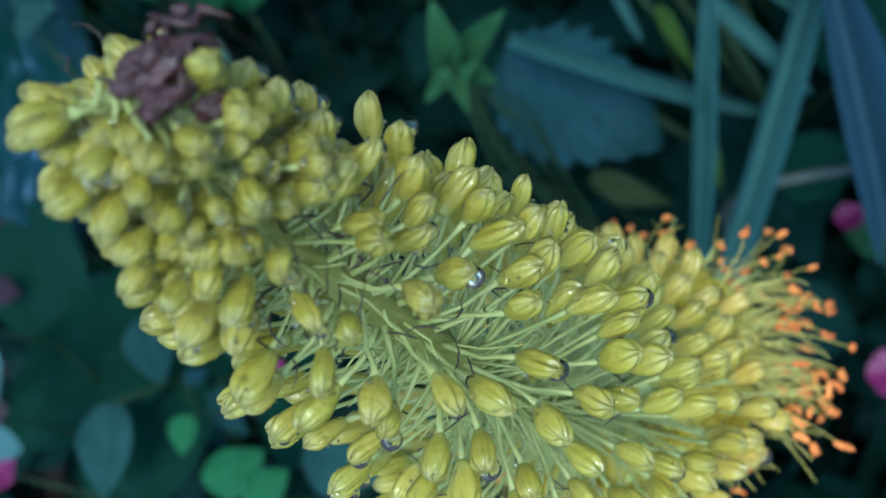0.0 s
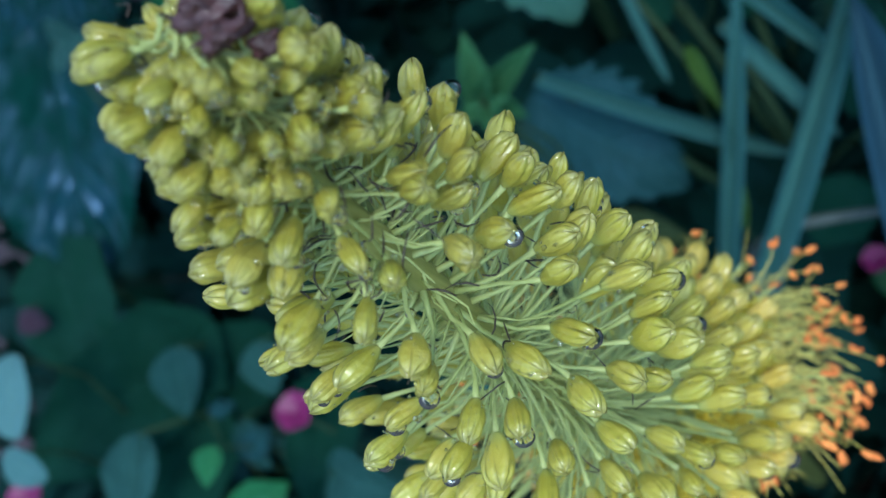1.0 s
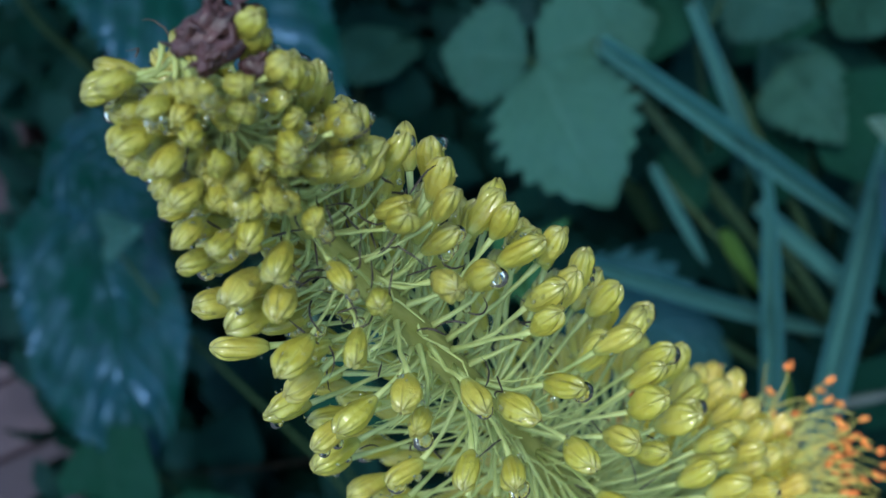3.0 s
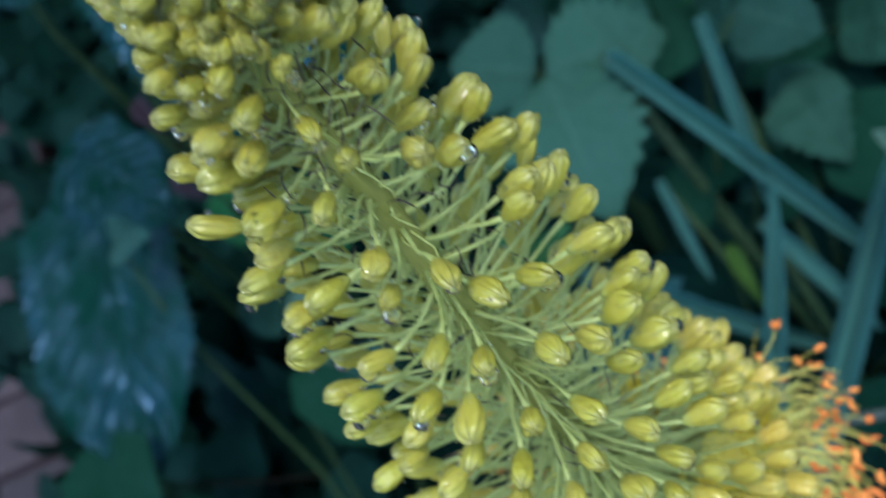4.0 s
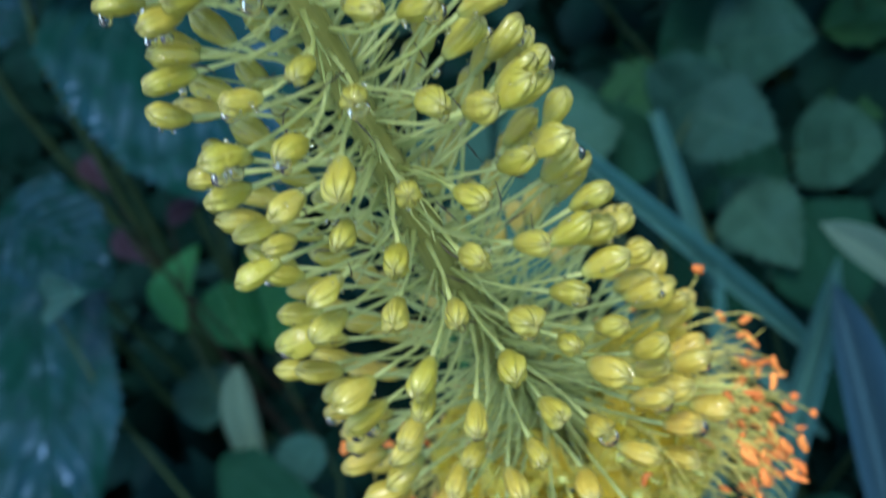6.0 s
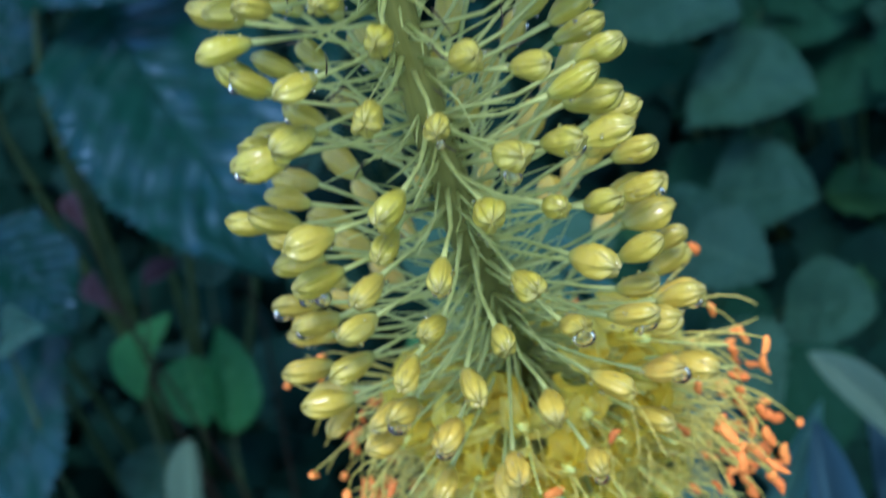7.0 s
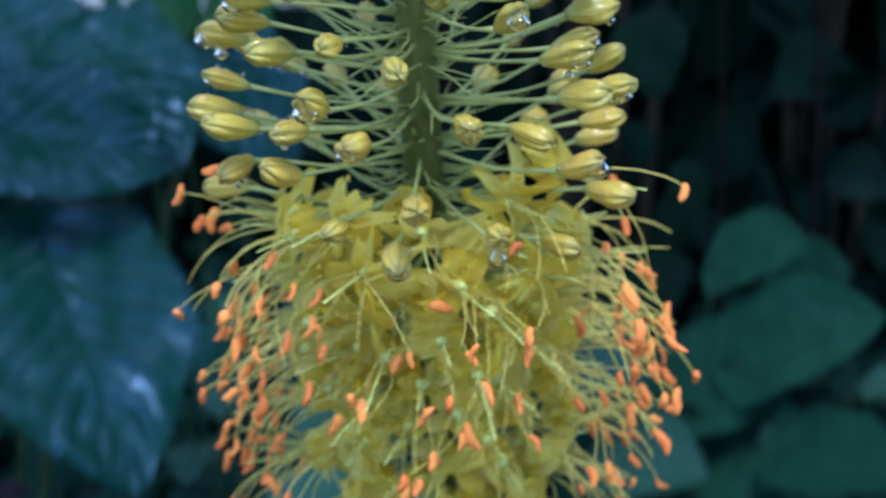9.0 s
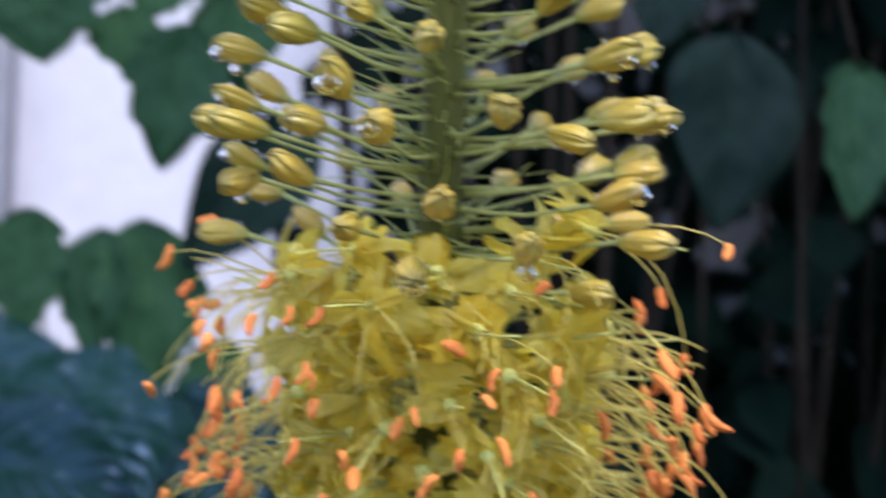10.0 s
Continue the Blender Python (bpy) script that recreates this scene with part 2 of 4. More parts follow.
# near-black green, so the shade between the plants is part of the colour
L_LOW_SHADED = leaf_material("ground_cover_leaf_shaded", (0.00216, 0.0108, 0.00756), (0.00594, 0.027, 0.01836), (0.00756, 0.03024, 0.0216), 0.45, 5.0, gloss=0.15)
L_IVY = leaf_material("climber_leaf", (0.0102, 0.0425, 0.0153), (0.0289, 0.0935, 0.0289), (0.034, 0.102, 0.03825), 0.28, 5.0, 0.3, gloss=0.25)

WATER, wtn, wtl, wtb = mat("water")
wtb.inputs["Base Color"].default_value = (1, 1, 1, 1)
wtb.inputs["Roughness"].default_value, wtb.inputs["IOR"].default_value, wtb.inputs["Transmission Weight"].default_value = 0.0, 1.33, 1.0


# ---- mesh helpers ----
def mesh_of(name, verts, faces, material, smooth=True, uvs=None):
    me = bpy.data.meshes.new(name)
    me.from_pydata([tuple(v) for v in verts], [], faces)
    me.materials.append(material)
    if smooth:
        me.polygons.foreach_set("use_smooth", [True] * len(me.polygons))
    if uvs is not None:
        layer = me.uv_layers.new()
        idx = np.empty(len(me.loops), int)
        me.loops.foreach_get("vertex_index", idx)
        layer.data.foreach_set("uv", np.asarray(uvs, float)[idx].ravel())
    me.update()
    return me


def child(name, data, parent, m=None, label=""):
    ob = new(name, data)
    ob.parent = parent
    if m is not None:
        ob.matrix_basis = m
    return tagged(ob, label)


def basis(direction, at=(0, 0, 0), spin=0.0, scale=1.0):
    """A pose at a place, its z along a direction, turned about it."""
    turn = Vector(direction).to_track_quat("Z", "Y").to_matrix().to_4x4()
    return Matrix.Translation(at) @ turn @ Matrix.Rotation(spin, 4, "Z") @ Matrix.Diagonal((scale, scale, scale, 1))


def tube(points, radii, seg=6, caps=True):
    """Verts and faces of a round rod along points."""
    points = [Vector(p) for p in points]
    verts, faces = [], []
    n = len(points)
    side = None
    for i, p in enumerate(points):
        d = (points[min(i + 1, n - 1)] - points[max(i - 1, 0)]).normalized()
        if side is None:
            side = d.orthogonal().normalized()
        side = (side - d * side.dot(d)).normalized()
        other = d.cross(side)
        for k in range(seg):
            a = 2 * math.pi * k / seg
            verts.append(p + (side * math.cos(a) + other * math.sin(a)) * radii[i])
    for i in range(n - 1):
        for k in range(seg):
            a, b = i * seg + k, i * seg + (k + 1) % seg
            faces.append((a, b, b + seg, a + seg))
    if caps:
        faces.append(tuple(range(seg))[::-1])
        faces.append(tuple(range((n - 1) * seg, n * seg)))
    return verts, faces


def join(parts):
    verts, faces = [], []
    for v, f in parts:
        faces += [tuple(i + len(verts) for i in face) for face in f]
        verts += list(v)
    return verts, faces


def lathe(profile, seg, lobes=0, depth=0.0, twist=0.0):
    """A turned body along z from (radius, z) rows, with rounded lobes."""
    verts, faces = [], []
    for r, z in profile:
        for k in range(seg):
            a = 2 * math.pi * k / seg + twist * z
            rr = r * (1 - depth * (0.5 - 0.5 * math.cos(lobes * a))) if lobes else r
            verts.append((rr * math.cos(a), rr * math.sin(a), z))
    for i in range(len(profile) - 1):
        for k in range(seg):
            a, b = i * seg + k, i * seg + (k + 1) % seg
            faces.append((a, b, b + seg, a + seg))
    faces.append(tuple(range(seg))[::-1])
    faces.append(tuple(range((len(profile) - 1) * seg, len(profile) * seg)))
    return verts, faces


# ---- the foxtail lily: a flower spike on a tall stem, leaning a little ----
LEAN = Matrix.Rotation(radians(8), 4, "X")
BASE = 1.0  # height along the stem at which the open flowers end and the buds begin


def spine(h):
    """The stem's centre at h metres above BASE, in the plant's own space."""
    if h >= 0:
        x = 0.2813 * h * h - 0.0609 * h - 0.0035 / (1 + math.exp((0.195 - h) / 0.008))
        y = 1.3774 * h * h - 0.2982 * h + 0.0038 * math.exp(-((h - 0.145) / 0.045) ** 2)
        return Vector((x, y, BASE + h))
    k = 0.1 * (1 - math.exp(h / 0.1))
    return Vector((0.0609 * k, 0.2982 * k, BASE + h))


def stem_radius(h):
    return float(np.interp(h, [-1.0, -0.1, 0.0, 0.08, 0.16, 0.22, 0.27], [0.0085, 0.0055, 0.0043, 0.0036, 0.0026, 0.0019, 0.0011]))


def envelope(h):
    """Distance of the bud centres from the stem's centre."""
    return float(np.interp(h, [-0.02, 0.0, 0.03, 0.05, 0.07, 0.09, 0.11, 0.13, 0.15, 0.17, 0.19, 0.22, 0.24, 0.25, 0.257, 0.262],
                           [0.036, 0.038, 0.0375, 0.0338, 0.0312, 0.0285, 0.0262, 0.0248, 0.0232, 0.0195, 0.0168, 0.0142, 0.0118, 0.0095, 0.0055, 0.0005]))


def outward(az):
    """Level direction away from the stem; 0 degrees is towards -y."""
    return Vector((math.sin(radians(az)), -math.cos(radians(az)), 0))


lily = tagged(new("foxtail_lily"), "wet yellow foxtail lily spike with opening buds on tall green stem", "flower")
lily.matrix_basis = LEAN

hs = [-1.0, -0.8, -0.6, -0.4, -0.25, -0.15, -0.1] + [i * 0.01 for i in range(-8, 24)]
child("stem", mesh_of("stem", *tube([spine(h) for h in hs], [stem_radius(h) for h in hs], 14), STEM), lily)

# buds in the places where they stand: height in mm above BASE, direction in degrees, distance from the stem in mm
LOWER_BUDS = [
    (14, 43, 35.5), (18, -11, 35.6), (22, 60, 39.5), (23, 17, 38.3), (25, -27, 38.5), (29, -66, 38.4), (30, -5, 37.2), (31, 50, 36.4),
    (33, -46, 36.2), (33, 78, 35.3), (39, -64, 38.5), (41, 32, 34.0), (41, -45, 33.4), (41, -22, 33.9), (42, -88, 36.2), (43, 90, 36.0),
    (43, 67, 37.4), (44, 57, 34.6), (45, 12, 33.3),
]
MIDDLE_BUDS = [
    (48, -35, 33.6), (54, 47, 33.8), (54, 89, 32.8), (54, 59, 31.7), (55, -53, 32.4), (56, -10, 31.0), (59, -30, 30.4), (63, -66, 32.2),
    (63, 27, 31.4), (67, 58, 34.1), (67, -47, 29.3), (69, 5, 31.1), (72, 43, 29.7), (74, -15, 29.6), (74, 73, 32.9), (75, 87, 32.3),
    (77, -59, 29.1), (80, 17, 30.2), (81, -87, 35.3), (82, -34, 28.7), (84, 51, 31.0),
]
UPPER_BUDS = [
    (87, -58, 27.9), (87, -7, 29.0), (89, 36, 27.7), (90, 69, 29.3), (93, -22, 27.5), (96, 13, 27.5), (99, 46, 27.3), (101, -17, 26.8),
    (101, 69, 25.7), (103, 80, 29.6), (103, 26, 26.3), (108, -54, 24.4), (111, 106, 30.6), (113, 5, 24.8), (114, 44, 25.4), (116, -16, 23.8),
    (119, -46, 22.7), (120, 78, 26.8), (122, 21, 24.7), (124, 115, 28.9), (125, 62, 23.1), (127, -60, 28.3), (129, -5, 23.6), (130, 94, 27.6),
]
HIGH_BUDS = [
    (131, 107, 26.9), (131, 32, 22.8), (134, -47, 24.9), (135, -21, 22.1), (136, 72, 25.3), (139, 11, 21.8), (139, -43, 20.6), (141, 95, 19.7),
    (142, -63, 24.9), (142, 53, 23.4), (143, 117, 25.4), (145, 107, 26.1), (146, -11, 20.9), (149, 144, 25.2), (150, 37, 21.2), (150, 85, 24.7),
    (152, 128, 26.1), (152, 113, 25.6), (152, -53, 23.4), (153, -83, 25.9), (155, -21, 22.1), (158, 10, 19.3), (159, -45, 17.8), (161, 55, 19.4),
    (163, -72, 22.2), (165, 92, 21.4), (167, -4, 19.6),
]
TOP_BUDS = [
    (169, 32, 17.5), (171, 134, 22.9), (172, 71, 19.4), (175, -60, 19.5), (175, 97, 23.5), (175, -81, 22.8), (178, 21, 16.4), (178, -48, 15.5),
    (179, -9, 16.0), (184, 101, 20.1), (184, -68, 19.7), (186, -96, 22.7), (187, -3, 15.5), (187, 72, 15.3), (188, 150, 22.0), (192, -48, 16.6),
    (194, 124, 18.6), (195, -110, 9.2), (196, 53, 15.4), (199, 100, 17.1), (200, 84, 16.7), (201, -33, 15.5), (201, -1, 15.6), (204, -79, 17.1),
    (204, 148, 16.8),
]
TIP_BUDS = [
    (205, -112, 9.1), (205, 22, 14.9), (207, -48, 16.5), (208, 98, 16.4), (208, 60, 14.4), (209, -26, 12.1), (212, 15, 14.2), (214, -52, 12.6),
    (215, 99, 11.4), (215, -32, 14.1), (216, -62, 17.5), (217, -6, 12.6), (221, 22, 14.1), (224, -60, 14.4), (225, -20, 15.0), (226, 59, 15.7),
    (226, 117, 8.7), (226, 13, 13.2), (231, -72, 12.7), (231, 33, 14.1), (231, -26, 12.9), (233, -1, 11.9), (236, 52, 14.8), (239, -35, 12.7),
    (240, 30, 12.8), (243, 43, 13.4), (244, 14, 14.5), (250, 0, 15.1), (250, -32, 7.3), (250, -20, 14.8),
]
CROWN_BUDS = [
    (247, -58, 7.2), (245, -82, 3.9), (242, -131, 2.7), (249, -27, 9.5), (247, -14, 5.9), (242, 168, 0.5), (238, 144, 3.8), (247, 7, 7.0),
    (248, -42, 11.2), (237, 70, 9.4), (235, 64, 11.1), (232, 108, 7.1), (238, 48, 14.2), (250, 1, 11.9), (249, -16, 12.8),
]

rng = random.Random(4)
BUD_MESHES = []
for v in range(12):
    g = random.Random(v)
    fat, blunt = g.uniform(0.84, 1.0), g.uniform(0.0, 1.0)
    prof = [(0.0008, 0.0), (0.00115, 0.0004), (0.0016, 0.0012), (0.00205, 0.0023), (0.00245, 0.0036), (0.00272, 0.0050), (0.0027, 0.0062),
            (0.00252 + 0.00014 * blunt, 0.0072), (0.00216 + 0.00024 * blunt, 0.0080), (0.00165 + 0.00026 * blunt, 0.0086), (0.00108 + 0.00024 * blunt, 0.0090),
            (0.0005, 0.0092), (0.0001, 0.0091)]
    verts, faces = lathe([(r * fat, z) for r, z in prof], 42, 0, 0.0)
    bend, flat, twist = g.uniform(-12, 12), g.uniform(0.88, 1.12), g.uniform(-60, 60)
    off = Vector((g.uniform(0, 9), g.uniform(0, 9), v * 9.0))
    made = []
    for x, y, z in verts:
        t = z / 0.0093
        b = math.atan2(y, x) + twist * z
        keel = abs(math.cos(3 * b))  # six tepals: a raised keel on each, a seam between
        depth = 0.12 + 0.30 * max(0.0, (t - 0.6) / 0.4) ** 1.2
        swell = 1 - depth * (1 - keel) ** 1.5 + 0.045 * math.cos(3 * b) * (0.4 + t)
        swell += 0.22 * noise.noise(Vector((x * 210, y * 210, z * 150)) + off) + 0.09 * noise.noise(Vector((x * 620, y * 620, z * 420)) + off)
        tip = 0.0009 * t ** 5 * (0.5 + 0.5 * math.cos(3 * b + v)) + 0.0003 * t ** 4 * noise.noise(Vector((x * 900, y * 900, v * 3.0)))
        made.append((x * swell * flat + bend * z * z, y * swell / flat, 0.98 * z + tip))
    BUD_MESHES.append(mesh_of("bud", made, faces, BUD))

taken, stands, stalks = [], [], []


def crown(az):
    """Height of the spike's blunt rim, which tilts back a little."""
    return 0.2355 + 0.0075 * math.cos(radians(az + 25))


def elevation(h):
    return float(np.interp(h, [-0.02, 0.03, 0.06, 0.10, 0.15, 0.20, 0.25, 0.28], [5, 14, 20, 27, 31, 34, 42, 60]))


def add_bud(h, az, r):
    taken.append((h, az, r))
    centre = spine(h) + outward(az) * r
    tilt = radians(elevation(h) + rng.gauss(0, 9))
    d = (outward(az + rng.gauss(0, 9)) * math.cos(tilt) + Vector((0, 0, math.sin(tilt)))).normalized()
    size = float(np.interp(h, [0.0, 0.06, 0.1, 0.13, 0.16, 0.2, 0.215, 0.23, 0.26], [1.0, 0.97, 0.94, 0.9, 0.86, 0.8, 0.7, 0.62, 0.55])) * rng.uniform(0.88, 1.1)
    base = centre - d * 0.0046 * size
    ob = child("bud", rng.choice(BUD_MESHES), lily, basis(d, base, rng.uniform(0, 6.28), size))
    stands.append(ob.matrix_basis.copy())
    ripe = min(1, max(0, (0.10 - h) / 0.075)) * rng.uniform(0.7, 1.0)
    green, gold = Vector((0.505, 0.46, 0.056)), Vector((0.90, 0.54, 0.085))
    green *= 1.0 - 0.36 * min(1.0, max(0.0, (h - 0.14) / 0.06))
    tone = green.lerp(gold, ripe)
    tone = (tone * 0.95).lerp(Vector((0.70, 0.55, 0.15)), 0.4 * rng.random() ** 2).lerp(Vector((0.40, 0.41, 0.05)), 0.4 * rng.random() ** 2)
    ob.color = (*tone, 1)
    rise = math.tan(radians(6 + 0.45 * elevation(h)))
    root_h = max(-0.08, h - max(0.0, r - 0.004) * rise)
    start = spine(root_h) + outward(az + rng.uniform(-6, 6)) * (stem_radius(root_h) * 0.7)
    mid = start.lerp(base, 0.55) + Vector((0, 0, -0.0012 * rng.uniform(0.2, 1.6))) + outward(az + 90) * rng.uniform(-0.001, 0.001)
    pts = [start, start.lerp(mid, 0.5) + Vector((0, 0, -0.0003)), mid, mid.lerp(base, 0.55) - d * 0.0004, base + d * 0.0004]
    stalks.append(pts)
    inv = ob.matrix_basis.inverted()
    rad = [0.0006, 0.00042, 0.00036, 0.00038, 0.00058]
    slim = 1.0 if h < 0.2 else 0.75
    v, f = tube([inv @ p for p in pts], [x * slim / size for x in rad], 6)
    child("pedicel", mesh_of("pedicel", v, f, PEDICEL), ob, None, "pale green flower stalk")


for h, az, r in LOWER_BUDS + MIDDLE_BUDS + UPPER_BUDS + HIGH_BUDS + TOP_BUDS + TIP_BUDS:
    if h > crown(az) * 1000 + 3:
        continue
    slim = 0.0 if h < 200 else 4.0 if az < -40 else 2.5 if az > 60 else 0.0
    add_bud(h / 1000, az, (r - slim * min(1.0, (h - 200) / 12)) / 1000)

for h, az, r in CROWN_BUDS:
    if h < crown(az) * 1000 + 3 and r > 6.5:
        add_bud(h / 1000, az, r / 1000)

# the far side of the spike follows the plant's spiral
h, n = 0.014, 0
while h < 0.258:
    az = (n * 137.508 + 40) % 360 - 180
    near = min(math.hypot(h - a, envelope(h) * radians((az - b + 180) % 360 - 180)) for a, b, c in taken)
    if h > crown(az):
        pass
    elif (az < -62 or az > 80) and near > (0.0047 if h < 0.12 else 0.0042):
        add_bud(h, az, envelope(h) * rng.uniform(0.95, 1.08) * (1.0 if h < 0.185 else 0.75))
    elif h > (0.220 if abs(az) < 60 else 0.205) and near > 0.0034:
        add_bud(h, az, envelope(h) * rng.uniform(0.78, 1.0) * (0.8 if az < -40 or az > 60 else 1.0))
    elif h > (0.226 if abs(az) < 60 else 0.213) and near > 0.0028:
        add_bud(h, az, envelope(h) * rng.uniform(0.55, 0.72))
    n += 1
    h += float(np.interp(h, [0.0, 0.08, 0.15, 0.18, 0.2, 0.27], [0.0011, 0.0008, 0.0007, 0.0004, 0.0003, 0.00022]))

# small crowded buds of the inner head, round the withered tip
for n in range(84):
    az = (n * 137.508) % 360 - 180
    h = 0.208 + (crown(az) - 0.209) * (n * 0.618 % 1.0)
    r = envelope(h) * rng.uniform(0.42, 0.85)
    if abs(az) < 70 and h < 0.222:
        continue
    if h > 0.233 and 0 < az < 100 and r < 0.0095:
        continue
    add_bud(h, az, r)

front = random.Random(8)
for n in range(90):
    h, az = front.uniform(0.223, 0.2405), front.uniform(-80, 75)
    r = envelope(h) * front.uniform(0.75, 1.0)
    near = min(math.hypot(h - a, r * radians((az - b + 180) % 360 - 180), 0.6 * (r - c)) for a, b, c in taken)
    if near > 0.0029:
        add_bud(h, az, r)
for n in range(12):
    add_bud(0.233 + 0.0006 * (n % 10), -85 + 9.5 * n, 0.0035 + 0.0055 * (n * 0.618 % 1.0))

# ---- open flowers below the buds ----
def tepal_mesh(seed):
    g = random.Random(seed)
    verts, faces, nu, nv = [], [], 6, 9
    length, width = 0.0128 * g.uniform(0.75, 1.12), 0.0054 * g.uniform(0.75, 1.2)
    curl, cup, ruffle = g.uniform(90, 290), g.uniform(0.3, 1.1), g.uniform(0.0008, 0.0021)
    side, twist = g.uniform(-0.004, 0.004), g.uniform(-1.3, 1.3)
    if seed % 5 < 2:  # spent tepals, shrunk to ragged strips
        width, twist, side, ruffle = width * 0.5, twist * 2.5, side * 1.8, ruffle * 1.4
    for i in range(nv + 1):
        v = i / nv
        hw = 0.5 * width * (0.28 + 0.72 * math.sin(math.pi * min(1, v * 0.86 + 0.04)) ** 0.7) * (1 - 0.25 * v ** 9)
        for k in range(nu + 1):
            u = 2 * k / nu - 1
            bend = v * radians(curl)
            y = length * (math.sin(bend) / radians(curl))
            z = length * (1 - math.cos(bend)) / radians(curl)
            verts.append((u * hw + side * v * v, y, -z + cup * hw * u * u + ruffle * math.sin(9 * v + 5 * u + seed) + twist * u * hw * v))
    for i in range(nv):
        for k in range(nu):
            a = i * (nu + 1) + k
            faces.append((a, a + 1, a + nu + 2, a + nu + 1))
    return mesh_of("tepal", verts, faces, TEPAL)


def filament_mesh(seed):
    g = random.Random(100 + seed)
    length, sag, sway = g.uniform(0.0135, 0.0245), g.uniform(0.002, 0.015), g.uniform(-0.007, 0.007)
    wave = g.uniform(-0.0014, 0.0014)
    pts = [(sway * t * t + wave * math.sin(5 * t), sag * t ** 2.6, length * (t - 0.18 * t ** 3)) for t in (0, 0.2, 0.4, 0.6, 0.8, 0.92, 1)]
    me = mesh_of("filament", *tube(pts, [0.00022, 0.00019, 0.00017, 0.00015, 0.00013, 0.00012, 0.0001], 5), FILAMENT)
    return me, Vector(pts[-1])


TEPALS = [tepal_mesh(s) for s in range(20)]
FILAMENTS = [filament_mesh(s) for s in range(20)]
ANTHERS = []
for s in range(9):
    g = random.Random(s)
    ln, fat = 0.0050 * g.uniform(0.65, 1.2), g.uniform(0.95, 1.4)
    prof = [(0.0003, 0), (0.0006, ln * 0.08), (0.0008, ln * 0.25), (0.00082, ln * 0.45), (0.00076, ln * 0.65), (0.0006, ln * 0.85), (0.0003, ln * 0.96), (0.0001, ln)]
    verts, faces = lathe(prof, 12, 2, 0.35)
    bow, hook = g.uniform(-90, 140), g.uniform(-0.0006, 0.0006)
    made = []
    for x, y, z in verts:
        k = fat * (1 + 0.45 * noise.noise(Vector((x * 700, y * 700, z * 800 + s * 5))))
        made.append((x * k + bow * (z - ln / 2) ** 2, y * k + hook * math.sin(4 * z / ln), z - ln / 2))
    ANTHERS.append(mesh_of("anther", made, faces, ANTHER))
style_pts = [(0, 0, 0), (0.0002, 0, 0.006), (0.0006, 0, 0.012), (0.0014, 0, 0.019)]
PISTILS = []
for s in range(3):
    ov = lathe([(0.0006, -0.0008), (0.0014, 0.0), (0.0017, 0.0012), (0.0013, 0.0024), (0.0004, 0.0031)], 12, 3, 0.12)
    k = 0.5 + 0.22 * s
    PISTILS.append(mesh_of("flower", *join([ov, tube([(x * k, y, z * k) for x, y, z in style_pts], [0.0003, 0.00026, 0.00022, 0.00018], 5)]), STYLE))


def add_flower(h, az, r, g):
    tilt = radians(g.uniform(-14, 16))
    d = (outward(az + g.uniform(-8, 8)) * math.cos(tilt) + Vector((0, 0, math.sin(tilt)))).normalized()
    place = basis(d, spine(h) + outward(az) * r, g.uniform(0, 6.28), g.uniform(0.92, 1.1))
    inv = place.inverted()
    start = inv @ (spine(h - 0.003) + outward(az) * (stem_radius(h) * 0.7))
    stalk = tube([start, start * 0.5 + Vector((0, 0, -0.001)), (0, 0, -0.0006)], [0.0006, 0.00045, 0.0006], 6)
    flower = child("flower", PISTILS[g.randrange(3)], lily, place, "open yellow flower with long stamens")
    child("pedicel", mesh_of("pedicel", *stalk, PEDICEL), flower)
    openness = g.uniform(28, 80)
    for k in range(6):
        lift = radians(openness + g.uniform(-34, 34))
        m = Matrix.Rotation(radians(60 * k + g.uniform(-22, 22)), 4, "Z") @ Matrix.Rotation(math.pi / 2 - lift, 4, "X") @ Matrix.Translation((0, 0.0006, 0))
        child("tepal", g.choice(TEPALS), flower, m)
    down = (place.to_3x3().inverted() @ LEAN.to_3x3().inverted() @ Vector((0, 0, -1))).normalized()
    bend = g.uniform(-20, 20)
    for k in range(3 if h > 0.014 else 6 if 50 < abs(az) < 105 else 4 if abs(az) < 108 else 3):
        me, end = g.choice(FILAMENTS)
        way = Euler((radians(g.uniform(4, 27)), 0, radians((60 if 50 < abs(az) < 105 else 72) * k + 30 + bend + g.uniform(-14, 14))), "XYZ").to_matrix() @ Vector((0, 0, 1))
        fall = down.lerp(Vector((g.gauss(0, 1), g.gauss(0, 1), g.gauss(0, 1))), 0.25)
        fall = (fall - way * fall.dot(way)).normalized()
        m = Matrix((fall.cross(way), fall, way)).transposed().to_4x4()
        reach = 0.85 if abs(az) > 108 or abs(az) < 45 else 1.22
        m = m @ Matrix.Diagonal((reach, reach, reach, 1))
        child("filament", me, flower, m)
        if g.random() < (0.34 if abs(az) < 55 else 0.72 if abs(az) < 108 else 0.5):
            hang = (down + way * g.uniform(0.0, 0.9) + Vector((g.gauss(0, 0.35), g.gauss(0, 0.35), g.gauss(0, 0.35)))).normalized()
            child("anther", g.choice(ANTHERS), flower, basis(hang, m @ end, g.uniform(0, 6.28)) @ Matrix.Translation((0, 0, 0.0012)), "orange pollen-covered anther")


